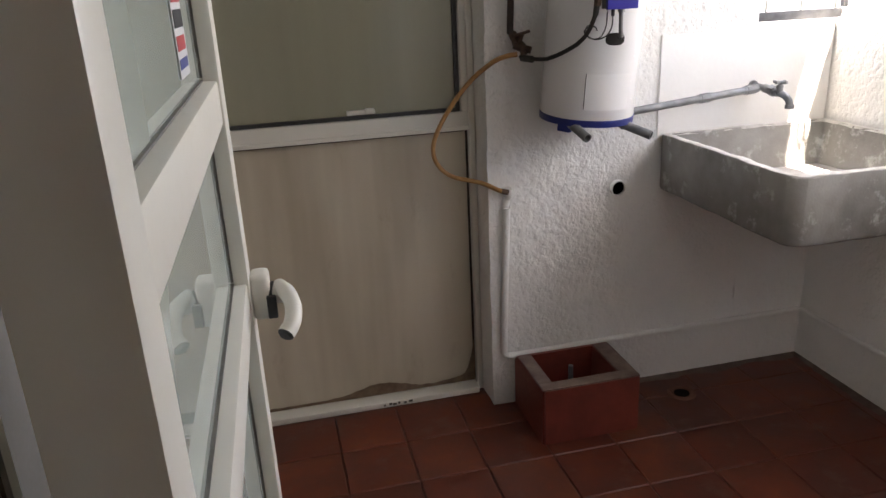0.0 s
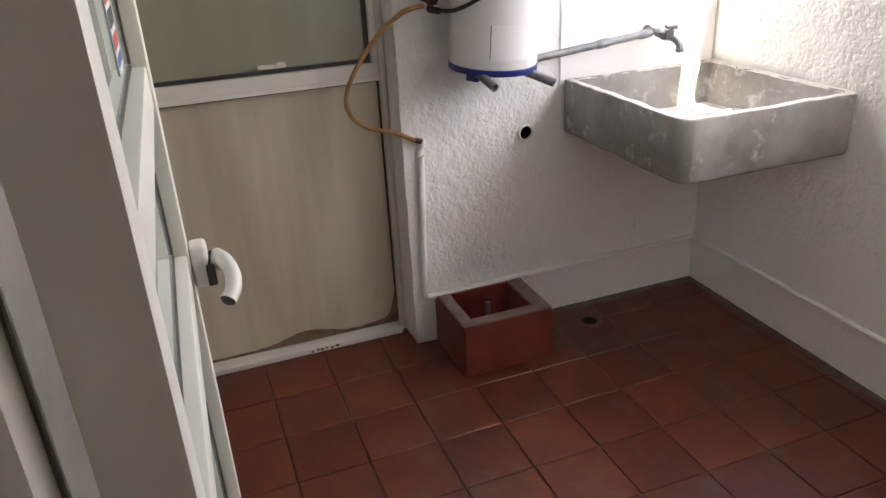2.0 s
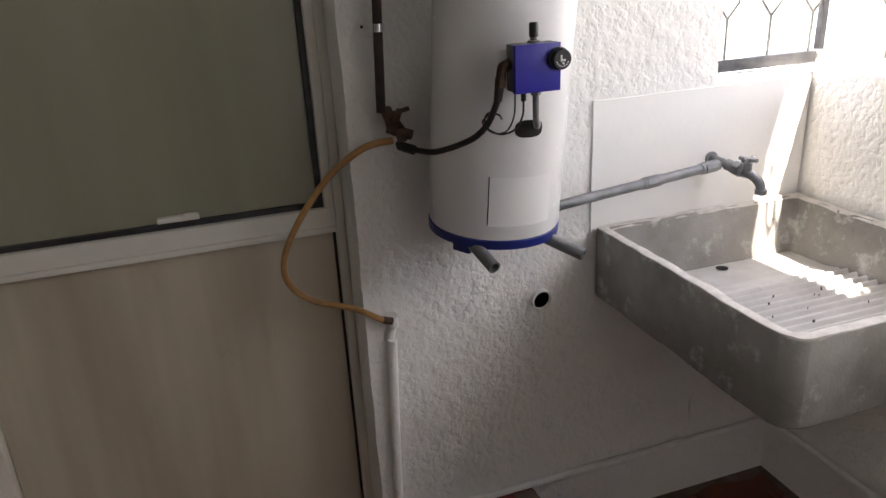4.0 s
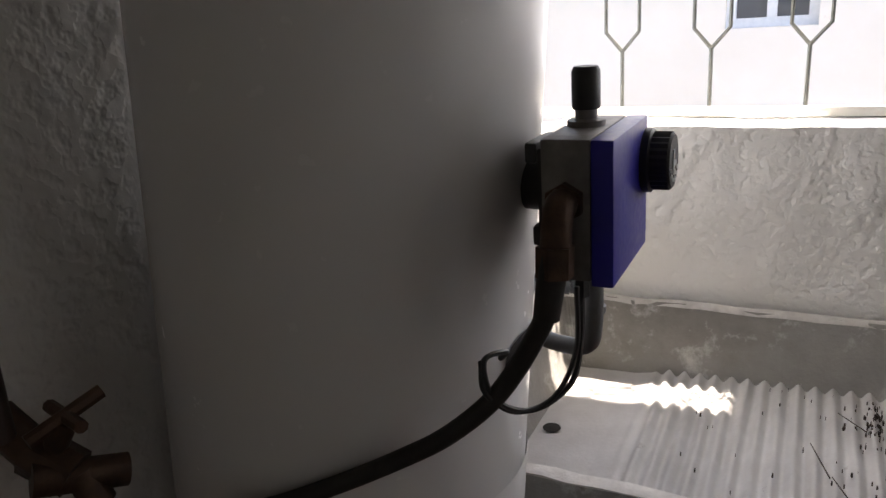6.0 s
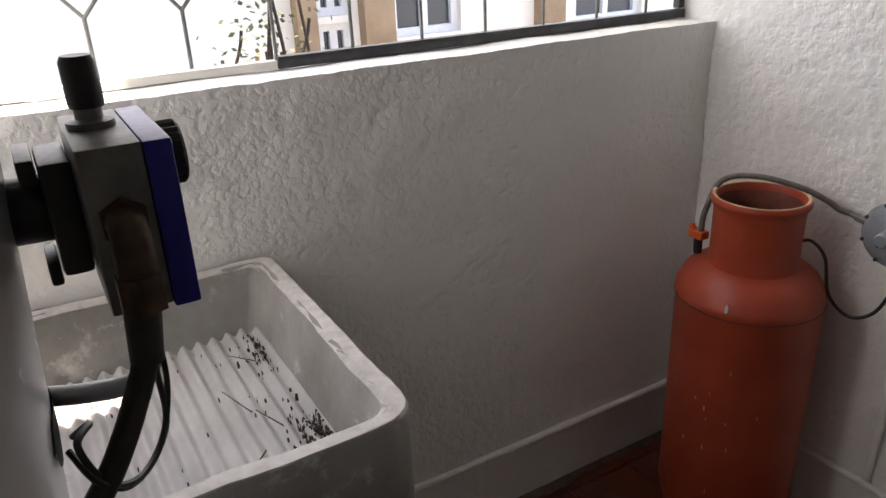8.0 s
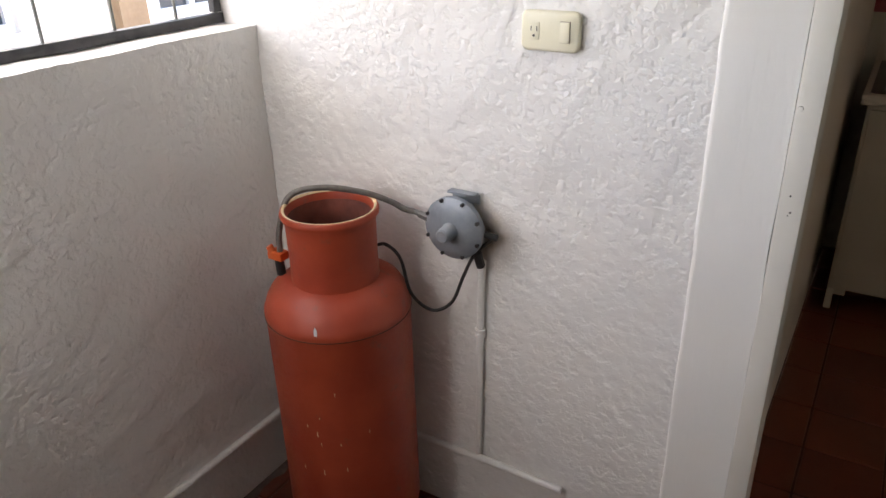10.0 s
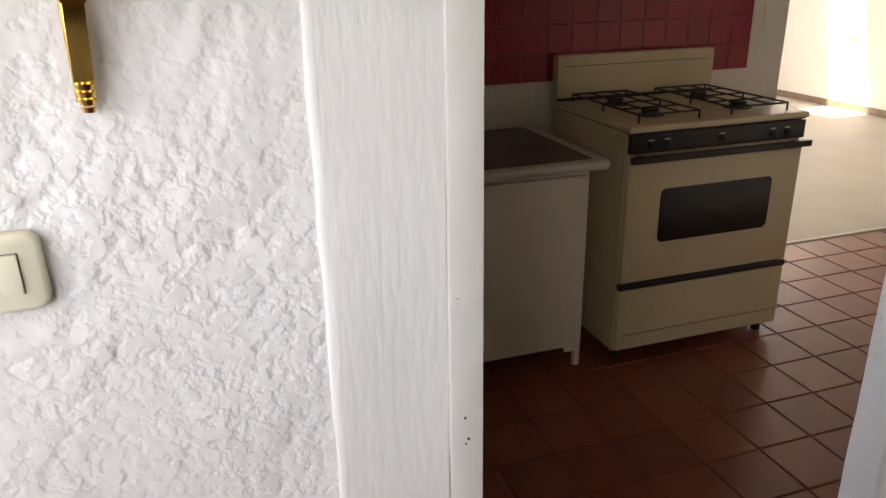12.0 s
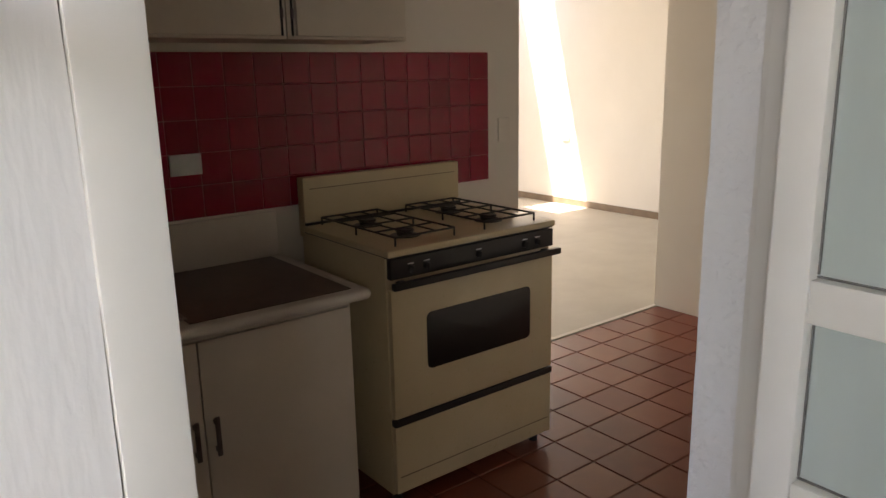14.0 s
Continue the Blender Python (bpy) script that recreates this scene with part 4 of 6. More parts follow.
for a in (215, 330, 90):
    b = boxes(((-0.02, -0.008, -0.020), (0.02, 0.008, 0.006)), bevel=0.004)
    bmesh.ops.transform(b, verts=b.verts, matrix=pose(0.108 * math.cos(radians(a)), 0.108 * math.sin(radians(a)), 0, 0, 0, a + 90))
    part("foot", b, BLUE_METAL, heater)


def on_heater(angle, z, out=0.0):
    """A place on the shell: angle in degrees about its axis, -90 faces the room."""
    return Vector(((HR + out) * math.cos(radians(angle)), (HR + out) * math.sin(radians(angle)), z))


def wrap(a0, z0, out):
    def f(co):
        a = radians(a0) + co.x / HR
        r = HR + out + co.z
        return Vector((r * math.cos(a), r * math.sin(a), z0 + co.y))
    return f


b = bmesh.new()
A0, A1 = -118, -62
for k in range(12):
    a, c = A0 + (A1 - A0) * k / 12, A0 + (A1 - A0) * (k + 1) / 12
    for z0, z1 in ((0.05, 0.145),):
        q = [on_heater(a, z0, 0.0012), on_heater(c, z0, 0.0012), on_heater(c, z1, 0.0012), on_heater(a, z1, 0.0012)]
        b.faces.new([b.verts.new(v) for v in q])
bmesh.ops.remove_doubles(b, verts=b.verts, dist=1e-5)
part("access_panel", b, WHITE_METAL, heater, "curved access panel", 60)
b = bmesh.new()
tube(b, [on_heater(A0 - 0.5, 0.052 + 0.094 * k / 6, 0.0006) for k in range(7)], 0.0010, 6)
part("panel_gap", b, BLACK_PLASTIC, heater)
part("print", lettering("Calentador de Paso", 0.0170, wrap(-125, 0.489, 0.0009)), PRINT_BLACK, heater, "black printed words")
b = bmesh.new()
tube(b, [on_heater(-129 + 70 * k / 16, 0.4845, 0.0005) for k in range(17)], 0.0006, 6)
part("print_line", b, PRINT_RED, heater, "thin red printed line")
part("print", lettering("EL AGUA CALIENTE QUE NUNCA SE ACABA", 0.0088, wrap(-129, 0.4725, 0.0009)), PRINT_BLACK, heater, "small black printed words")
# opening for the burner tube
b = bmesh.new()
mid = b.verts.new(on_heater(-89, 0.235, 0.0016))
rim_ = [b.verts.new(on_heater(-89 + 11.8 * math.copysign(abs(math.cos(k * math.tau / 24)) ** 0.7, math.cos(k * math.tau / 24)), 0.235 + 0.016 * math.copysign(abs(math.sin(k * math.tau / 24)) ** 0.7, math.sin(k * math.tau / 24)), 0.0012)) for k in range(24)]
for k in range(24):
    b.faces.new((mid, rim_[k], rim_[(k + 1) % 24]))
part("burner_opening", b, DARK, heater, "dark oval burner opening", 80)

# gas control in the heater's own frame
INV = heater.matrix_world.inverted()


def local(bm):
    bmesh.ops.transform(bm, verts=bm.verts, matrix=INV)
    return bm


BX0, BX1, BZ0, BZ1, BYF = 1.022, 1.101, 1.266, 1.343, 1.774
ctl = part("gas_control", local(boxes(((BX0, BYF + 0.012, BZ0 + 0.002), (BX1, BYF + 0.038, BZ1)), bevel=0.0015)), STEEL, heater, "cast metal gas control box")
part("front_cover", local(boxes(((BX0 - 0.001, BYF, BZ0), (BX1 + 0.001, BYF + 0.0118, BZ1)), bevel=0.0015)), BLUE_PLASTIC, ctl, "glossy blue front cover")
b = bmesh.new()
mm = pose(1.097, BYF, 1.3175, 90, 0, 0)
lathe(b, [(0.0185, 0.0), (0.0185, 0.004), (0.0168, 0.005), (0.0168, 0.0145), (0.015, 0.016), (0.0, 0.016)], 48, mm)
for v in b.verts:
    dx, dz = v.co.x - 1.097, v.co.z - 1.3175
    if 0.0166 < math.hypot(dx, dz) < 0.0170 and round(math.atan2(dz, dx) / (math.tau / 48)) % 2:
        v.co.x, v.co.z = 1.097 + dx * 0.94, 1.3175 + dz * 0.94
dial = part("dial", local(b), BLACK_PLASTIC, ctl, "black ribbed temperature dial")
b = boxes(((1.093, BYF - 0.0167, 1.3135), (1.096, BYF - 0.016, 1.3245)), ((1.096, BYF - 0.0167, 1.3145), (1.102, BYF - 0.016, 1.3175)), ((1.096, BYF - 0.0167, 1.3095), (1.100, BYF - 0.016, 1.3125)))
for k in range(7):
    a = radians(200 + 22 * k)
    box(b, (1.097 + 0.011 * math.cos(a) - 0.001, BYF - 0.0167, 1.3175 + 0.011 * math.sin(a) - 0.001), (1.097 + 0.011 * math.cos(a) + 0.001, BYF - 0.016, 1.3175 + 0.011 * math.sin(a) + 0.001))
part("dial_marks", local(b), PRINT_WHITE, ctl)
b = lathe(bmesh.new(), [(0.0105, 0.0), (0.0105, 0.003), (0.006, 0.004), (0.006, 0.014)], 20, Matrix.Translation((1.066, BYF + 0.026, BZ1)))
part("spindle", local(b), STEEL, ctl)
b = lathe(bmesh.new(), [(0.0075, 0.0), (0.0078, 0.002), (0.0078, 0.020), (0.0065, 0.0225), (0.0, 0.0225)], 20, Matrix.Translation((1.066, BYF + 0.026, BZ1 + 0.009)))
part("button", local(b), BLACK_PLASTIC, ctl, "black push button")
b = bmesh.new()
rod(b, (1.084, BYF + 0.038, 1.304), (1.088, 1.860, 1.304), 0.016)
box(b, (1.055, BYF + 0.0385, 1.278), (1.098, BYF + 0.052, 1.332), 0.003)
box(b, (1.058, BYF + 0.0525, 1.322), (1.096, BYF + 0.060, 1.334), 0.002)
box(b, (1.062, BYF + 0.0525, 1.272), (1.092, BYF + 0.058, 1.284), 0.002)
part("neck", local(b), BLACK_PLASTIC, ctl)
b = bmesh.new()
tube(b, spline([(BX0 + 0.002, 1.799, 1.311), (BX0 - 0.008, 1.799, 1.311), (1.0085, 1.799, 1.306), (1.006, 1.800, 1.286)], 5), 0.0082)
rod(b, (BX0 - 0.005, 1.799, 1.311), (BX0 + 0.001, 1.799, 1.311), 0.0105, seg=6)
rod(b, (1.0065, 1.800, 1.292), (1.0050, 1.800, 1.276), 0.0100, seg=6)
part("elbow", local(b), AGED_BRONZE, ctl, "dull bronze elbow")
hose_path = [(1.006, 1.800, 1.290), (1.004, 1.801, 1.271), (1.001, 1.807, 1.249), (0.993, 1.828, 1.212), (0.982, 1.853, 1.188), (0.971, 1.879, 1.173), (0.953, 1.920, 1.155), (0.935, 1.960, 1.142), (0.918, 1.998, 1.139), (0.902, 2.036, 1.138), (0.893, 2.056, 1.144)]
b = bmesh.new()
tube(b, spline(hose_path), 0.0056)
rod(b, (1.0055, 1.800, 1.288), (1.002, 1.804, 1.254), 0.0082, 0.0070)
rod(b, (0.912, 2.012, 1.138), (0.896, 2.050, 1.140), 0.0095)
part("gas_hose", local(b), BLACK_RUBBER, heater, "black rubber gas hose")
b = bmesh.new()
tube(b, spline([(1.068, 1.797, BZ0 + 0.004), (1.068, 1.797, 1.226), (1.072, 1.803, 1.207), (1.086, 1.828, 1.199), (1.106, 1.868, 1.198)], 6), 0.0056)
rod(b, (1.068, 1.797, BZ0 + 0.001), (1.068, 1.797, BZ0 - 0.008), 0.0085, seg=6)
part("burner_pipe", local(b), GREY_PIPE, heater, "grey bent burner pipe")
b = bmesh.new()
rod(b, (1.046, BYF + 0.024, BZ0 + 0.003), (1.046, BYF + 0.024, 1.250), 0.0045, seg=6)
tube(b, spline([(1.046, BYF + 0.024, 1.255), (1.044, BYF + 0.024, 1.225), (1.030, 1.800, 1.203), (1.008, 1.815, 1.195), (0.990, 1.830, 1.208), (0.996, 1.838, 1.227), (1.014, 1.832, 1.225), (1.024, 1.840, 1.215)], 8), 0.0017, 6)
tube(b, spline([(1.030, BYF + 0.022, 1.262), (1.027, BYF + 0.022, 1.225), (1.016, 1.806, 1.200), (0.998, 1.822, 1.198), (0.986, 1.834, 1.214), (1.000, 1.842, 1.224)], 8), 0.0015, 6)
part("thermocouple", local(b), BLACK_PLASTIC, heater, "thin looped thermocouple wires")
# two pipe ends below
for p0, p1 in (((0.985, 1.93, 0.974), (1.003, 1.838, 0.941)), ((1.115, 1.935, 0.968), (1.194, 1.848, 0.930))):
    b = bmesh.new()
    p0, p1 = Vector(p0), Vector(p1)
    mm = Matrix.Translation(p0) @ (p1 - p0).to_track_quat('Z', 'Y').to_matrix().to_4x4()
    ln = (p1 - p0).length
    lathe(b, [(0.0125, 0), (0.0125, ln), (0.0095, ln), (0.0095, ln - 0.02), (0.0, ln - 0.02)], 20, mm)
    part("pipe_end", local(b), GREY_PIPE, heater, "open galvanised pipe end")

# ---- gas pipe, valve and amber hose on the wall ----


def at_wall(bm):
    """Riser parts, written for a pipe 60 mm off the wall, set 14 mm closer to it."""
    bmesh.ops.translate(bm, verts=bm.verts, vec=Vector((-0.004, 0.014, 0)) - pipe.matrix_world.translation)
    return bm


pipe = thing("gas_riser", (0.868, 2.075, 1.2), "dark rusty gas riser with tarnished valve on wall", "gas pipe")
b = bmesh.new()
tube(b, [(0.890, 2.060, TOP), (0.886, 2.060, 1.8), (0.880, 2.058, 1.40), (0.872, 2.056, 1.205)], 0.0095)
part("pipe", at_wall(b), RUSTY_PIPE, pipe)
b = bmesh.new()
rod(b, (0.8795, 2.058, 1.356), (0.8795, 2.058, 1.371), 0.0108)
part("clip", at_wall(b), CHROME, pipe, "shiny steel pipe clip")
part("clip_tab", at_wall(boxes(((0.848, 2.098, 1.356), (0.874, 2.103, 1.372)), ((0.866, 2.062, 1.358), (0.870, 2.100, 1.370)), bevel=0.001)), WHITE_CAP, pipe, "white painted fixing tab")
part("clip_screw", at_wall(rod(bmesh.new(), (0.857, 2.0985, 1.364), (0.857, 2.0965, 1.364), 0.0032, seg=10)), DARK, pipe, "dark screw head")
b = bmesh.new()
rod(b, (0.889, 2.085, 1.204), (0.895, 2.060, 1.178), 0.012)
rod(b, (0.893, 2.065, 1.184), (0.901, 2.042, 1.168), 0.0145, seg=8)
rod(b, (0.897, 2.052, 1.182), (0.902, 2.040, 1.204), 0.007)
tube(b, [(0.881, 2.046, 1.200), (0.902, 2.040, 1.206), (0.923, 2.034, 1.212)], 0.0045, 8)
tube(b, [(0.897, 2.020, 1.206), (0.902, 2.040, 1.206), (0.907, 2.060, 1.206)], 0.004, 8)
rod(b, (0.881, 2.052, 1.174), (0.924, 2.028, 1.160), 0.010)
rod(b, (0.902, 2.040, 1.170), (0.905, 2.032, 1.148), 0.0095)
part("valve", at_wall(b), AGED_BRONZE, pipe, "tarnished bronze valve")
b = bmesh.new()
tube(b, spline([(0.889, 2.044, 1.150), (0.860, 2.056, 1.146), (0.826, 2.086, 1.127), (0.768, 2.130, 1.070), (0.702, 2.146, 0.984), (0.660, 2.146, 0.905), (0.662, 2.146, 0.845), (0.708, 2.146, 0.795), (0.792, 2.116, 0.772), (0.838, 2.084, 0.752), (0.862, 2.076, 0.746)]), 0.0070)
part("hose", at_wall(b), AMBER_HOSE, pipe, "yellowish amber gas hose")
b = bmesh.new()
rod(b, (0.846, 2.078, 0.750), (0.866, 2.076, 0.744), 0.0085)
part("ferrule", at_wall(b), AGED_BRONZE, pipe)
b = bmesh.new()
rod(b, (0.866, 2.086, 0.752), (0.872, 2.098, 0.722), 0.0135)
rod(b, (0.870, 2.098, 0.730), (0.862, NORTH - 0.012, 0.685), 0.012)
part("fitting", at_wall(b), WHITE_CAP, pipe, "white painted elbow fitting")

# ---- gas cylinder ----
CX, CY, CR = 1.660, 0.495, 0.158
cyl = thing("gas_cylinder", (CX, CY, 0), "worn orange painted steel gas cylinder on floor", "gas cylinder")
part("foot_ring", lathe(bmesh.new(), [(0.135, 0.0), (0.140, 0.0), (0.140, 0.05), (0.135, 0.05)], 48, Matrix(), True), ORANGE, cyl)
part("body", lathe(bmesh.new(), [(0.05, 0.03), (0.12, 0.035), (CR - 0.008, 0.06), (CR, 0.10), (CR, 0.35), (CR, 0.632), (CR + 0.002, 0.636), (CR + 0.002, 0.650), (CR - 0.001, 0.656), (CR - 0.006, 0.672), (CR - 0.017, 0.690), (CR - 0.036, 0.704), (CR - 0.058, 0.711), (0.075, 0.714), (0.0, 0.716)], 64), ORANGE, cyl)
part("weld_seam", lathe(bmesh.new(), [(CR + 0.0008, 0.6335), (CR + 0.0030, 0.6345), (CR + 0.0030, 0.6358), (CR + 0.0008, 0.6365)], 64, Matrix(), True), LEAF_LITTER, cyl, "dark weld seam")
part("collar", lathe(bmesh.new(), [(0.096, 0.700), (0.0945, 0.715), (0.0935, 0.76), (0.0945, 0.838), (0.098, 0.849), (0.1025, 0.855), (0.1035, 0.862), (0.101, 0.868), (0.095, 0.869), (0.091, 0.862), (0.089, 0.85), (0.088, 0.70)], 56, Matrix(), True), ORANGE, cyl)
part("collar_lining", lathe(bmesh.new(), [(0.0872, 0.717), (0.0872, 0.850), (0.0880, 0.851), (0.0880, 0.716)], 56, Matrix(), True), RUSTED_PAINT, cyl, "rust-browned inside of the collar")
part("floor_rust", lathe(bmesh.new(), [(0.0, 0.7175), (0.086, 0.7155)], 40), RUSTED_PAINT, cyl, "rusty dished top inside the collar")
part("collar_wear", lathe(bmesh.new(), [(0.0925, 0.8665), (0.095, 0.8692), (0.0985, 0.8696), (0.096, 0.8702), (0.0925, 0.8675)], 56, Matrix(), True), CHIPPED, cyl, "paint worn pale along collar rim")
b = bmesh.new()
rod(b, (0, 0, 0.70), (0, 0, 0.76), 0.018)
rod(b, (-0.02, 0, 0.755), (0.03, 0, 0.755), 0.012)
part("valve", b, AGED_BRONZE, cyl)
rnd = random.Random(3)
for k in range(13):
    a = radians(rnd.choice((rnd.gauss(118, 4), rnd.gauss(105, 3), rnd.uniform(40, 170))))
    z = rnd.uniform(0.06, 0.56)
    w, h = rnd.uniform(0.0008, 0.0020), rnd.uniform(0.002, 0.009)
    c, s = math.cos(a), math.sin(a)
    q = [Vector((CR * c, CR * s, z)) + Vector((c, s, 0)) * 0.0006 + Vector((-s, c, 0)) * w * u * rnd.uniform(0.5, 1) + Vector((0, 0, h * v)) for u, v in ((-1, -0.6), (1, -1), (0.7, 0.5), (0.2, 1), (-0.8, 0.7))]
    b = bmesh.new()
    b.faces.new([b.verts.new(p) for p in q])
    part("scratch", b, CHIPPED, cyl, "pale scratch in the paint")
a = radians(112)
c, s = math.cos(a), math.sin(a)
b = bmesh.new()
b.faces.new([b.verts.new(Vector((CR * c, CR * s, 0.0)) * 0.995 + Vector((c, s, 0.0)) * 0.002 + Vector((-s, c, 0)) * 0.006 * u + Vector((0, 0, 0.660 + 0.013 * v))) for u, v in ((0, -1), (0.6, -0.5), (0.7, 0.3), (0.2, 1), (-0.4, 0.5), (-0.5, -0.4))])
part("paint_chip", b, PRINT_WHITE, cyl, "small white paint chip")

pig = thing("gas_hose", (CX, CY, 0.80), "grey gas hoses with orange hand wheel on cylinder", "gas hose")
b = bmesh.new()
tube(b, spline([(CX + 0.108, CY + 0.05, 0.755), (CX + 0.106, CY + 0.045, 0.81), (CX + 0.085, CY + 0.025, 0.884), (CX + 0.03, CY - 0.02, 0.898), (CX - 0.04, CY - 0.070, 0.882), (CX - 0.085, CY - 0.102, 0.858), (CX - 0.108, CY - 0.114, 0.842), (1.530, SOUTH + 0.042, 0.837)]), 0.0065)
part("hose", at(pig, b), HOSE_GREY, pig)
b = bmesh.new()
tube(b, spline([(1.612, 0.440, 0.755), (1.588, 0.436, 0.772), (1.566, 0.430, 0.774), (1.540, 0.420, 0.742), (1.524, 0.410, 0.659), (1.478, 0.400, 0.624), (1.436, 0.385, 0.647), (1.411, 0.375, 0.713), (1.386, 0.366, 0.769), (1.342, SOUTH + 0.022, 0.812)]), 0.0038, 8)
part("thin_hose", at(pig, b), BLACK_RUBBER, pig)
b = bmesh.new()
box(b, (CX + 0.095, CY + 0.035, 0.742), (CX + 0.135, CY + 0.062, 0.762), 0.005)
rod(b, (CX + 0.118, CY + 0.05, 0.745), (CX + 0.132, CY + 0.056, 0.772), 0.008)
part("hand_wheel", at(pig, b), ORANGE_KNOB, pig, "orange plastic hand wheel")
b = bmesh.new()
rod(b, (CX + 0.115, CY + 0.048, 0.742), (CX + 0.114, CY + 0.047, 0.705), 0.010)
part("connector", at(pig, b), BLACK_PLASTIC, pig)

# ---- gas regulator ----
RX, RZ = 1.432, 0.820
reg = thing("gas_regulator", (RX, SOUTH + 0.045, RZ), "round grey metal gas regulator fixed to wall", "gas regulator")
mm = pose(0, 0, 0, -90, 0, 0)
part("body", lathe(bmesh.new(), [(0.0, -0.034), (0.05, -0.030), (0.062, -0.012), (0.068, -0.008), (0.068, 0.004), (0.060, 0.008), (0.05, 0.014), (0.018, 0.018), (0.0, 0.018)], 40, mm), GREY_PAINT, reg)
part("cap", lathe(bmesh.new(), [(0.020, 0.015), (0.017, 0.022), (0.015, 0.048), (0.012, 0.051), (0.0, 0.051)], 24, mm @ Matrix.Translation((0.0, 0.0, 0))), GREY_PAINT, reg, "grey spring cap")
for k in range(8):
    a = radians(22 + 45 * k)
    part("bolt", lathe(bmesh.new(), [(0.0042, 0.0), (0.0042, 0.009), (0.0, 0.009)], 8, mm @ Matrix.Translation((0.0635 * math.cos(a), 0.0635 * math.sin(a), 0.002))), IRON, reg)
b = bmesh.new()
rod(b, (0.018, 0.019, -0.022), (0.018, 0.023, -0.022), 0.005)
part("vent", b, BLACK_PLASTIC, reg)
part("bracket", boxes(((-0.040, -0.034, 0.069), (0.024, -0.014, 0.074)), ((-0.040, -0.042, 0.046), (0.024, -0.036, 0.066)), ((-0.024, -0.044, -0.05), (0.012, -0.028, 0.046)), bevel=0.0015), GREY_PAINT, reg)
b = bmesh.new()
rod(b, (0.062, 0, 0.01), (0.085, -0.002, 0.014), 0.009, seg=6)
rod(b, (0.083, -0.002, 0.014), (0.10, -0.003, 0.017), 0.006)
part("inlet", b, STEEL, reg)
b = bmesh.new()
rod(b, (-0.048, -0.01, -0.05), (-0.052, -0.02, -0.085), 0.010, seg=8)
part("outlet", b, BLACK_PLASTIC, reg)
part("plug", rod(bmesh.new(), (-0.066, -0.012, -0.005), (-0.092, -0.018, -0.012), 0.007), BLACK_PLASTIC, reg)

def rounded_plate(w, h, r, thick):
    """A plate in the xz plane with round corners and a softened front edge, front towards +y."""
    bm = bmesh.new()
    rings = []
    for inset, y in ((0, 0), (0, thick * 0.55), (0.0015, thick * 0.85), (0.0045, thick)):
        pts = []
        for cx, cz, a0 in ((1, 1, 0), (-1, 1, 90), (-1, -1, 180), (1, -1, 270)):
            for k in range(7):
                a = radians(a0 + 15 * k)
                pts.append(bm.verts.new((cx * (w / 2 - r) + (r - inset) * math.cos(a), y, cz * (h / 2 - r) + (r - inset) * math.sin(a))))
        rings.append(pts)
    for p, q in zip(rings, rings[1:]):
        for i in range(len(p)):
            j = (i + 1) % len(p)
            bm.faces.new((p[i], q[i], q[j], p[j]))
    bm.faces.new(list(reversed(rings[-1])))
    bmesh.ops.recalc_face_normals(bm, faces=bm.faces)
    return bm




def wall_stain():
    """Brown dust on the paint: dense in the middle, broken up and gone at the rim."""
    m, t, b = base("brown_dust_stain", 0.9, 0, 0.1)
    b.inputs["Base Color"].default_value = (0.30, 0.20, 0.12, 1)
    co = t.nodes.new("ShaderNodeTexCoord")
    away = t.nodes.new("ShaderNodeVectorMath")
    away.operation = 'LENGTH'
    t.links.new(co.outputs["Object"], away.inputs[0])
    fade = ramp(t, away.outputs["Value"], [(0.015, (0.55, 0.55, 0.55)), (0.085, (0, 0, 0))])
    cloud = ramp(t, noise_tex(t, 38, 5, 0.65).outputs[0], [(0.30, (0.25, 0.25, 0.25)), (0.65, (1, 1, 1))])
    t.links.new(mix(t, 1.0, fade.outputs[0], cloud.outputs[0], 'MULTIPLY'), b.inputs["Alpha"])
    return m


b = bmesh.new()
bmesh.ops.create_grid(b, x_segments=8, y_segments=8, size=0.09, matrix=pose(0, 0, 0, -90, 0, 0))
stain = structure("trim_wall_stain", b, wall_stain(), "brown dusty stain on the wall beside regulator")
stain.matrix_world = pose(1.372, SOUTH + 0.0095, 0.800)

# ---- socket and switch plate ----
plate = thing("socket_plate", (1.248, SOUTH + 0.003, 1.222), "ivory plastic wall plate with socket and switch", "socket")
part("plate", rounded_plate(0.112, 0.070, 0.013, 0.0092), IVORY, plate)
part("socket", boxes(((0.020, 0.009, -0.015), (0.040, 0.0105, 0.015)), bevel=0.001), IVORY, plate)
b = boxes(((0.0345, 0.0105, 0.000), (0.0360, 0.0109, 0.008)), ((0.0235, 0.0105, 0.000), (0.0250, 0.0109, 0.008)))
rod(b, (0.030, 0.0103, -0.008), (0.030, 0.0109, -0.008), 0.0024, seg=10)
part("slots", b, BLACK_PLASTIC, plate)
b = boxes(((-0.038, 0.009, -0.0175), (-0.020, 0.0128, 0.0175)), bevel=0.0015)
part("rocker", b, IVORY, plate)
part("rocker_gap", boxes(((-0.0386, 0.0088, -0.0181), (-0.0194, 0.0094, 0.0181))), GROUT, plate)

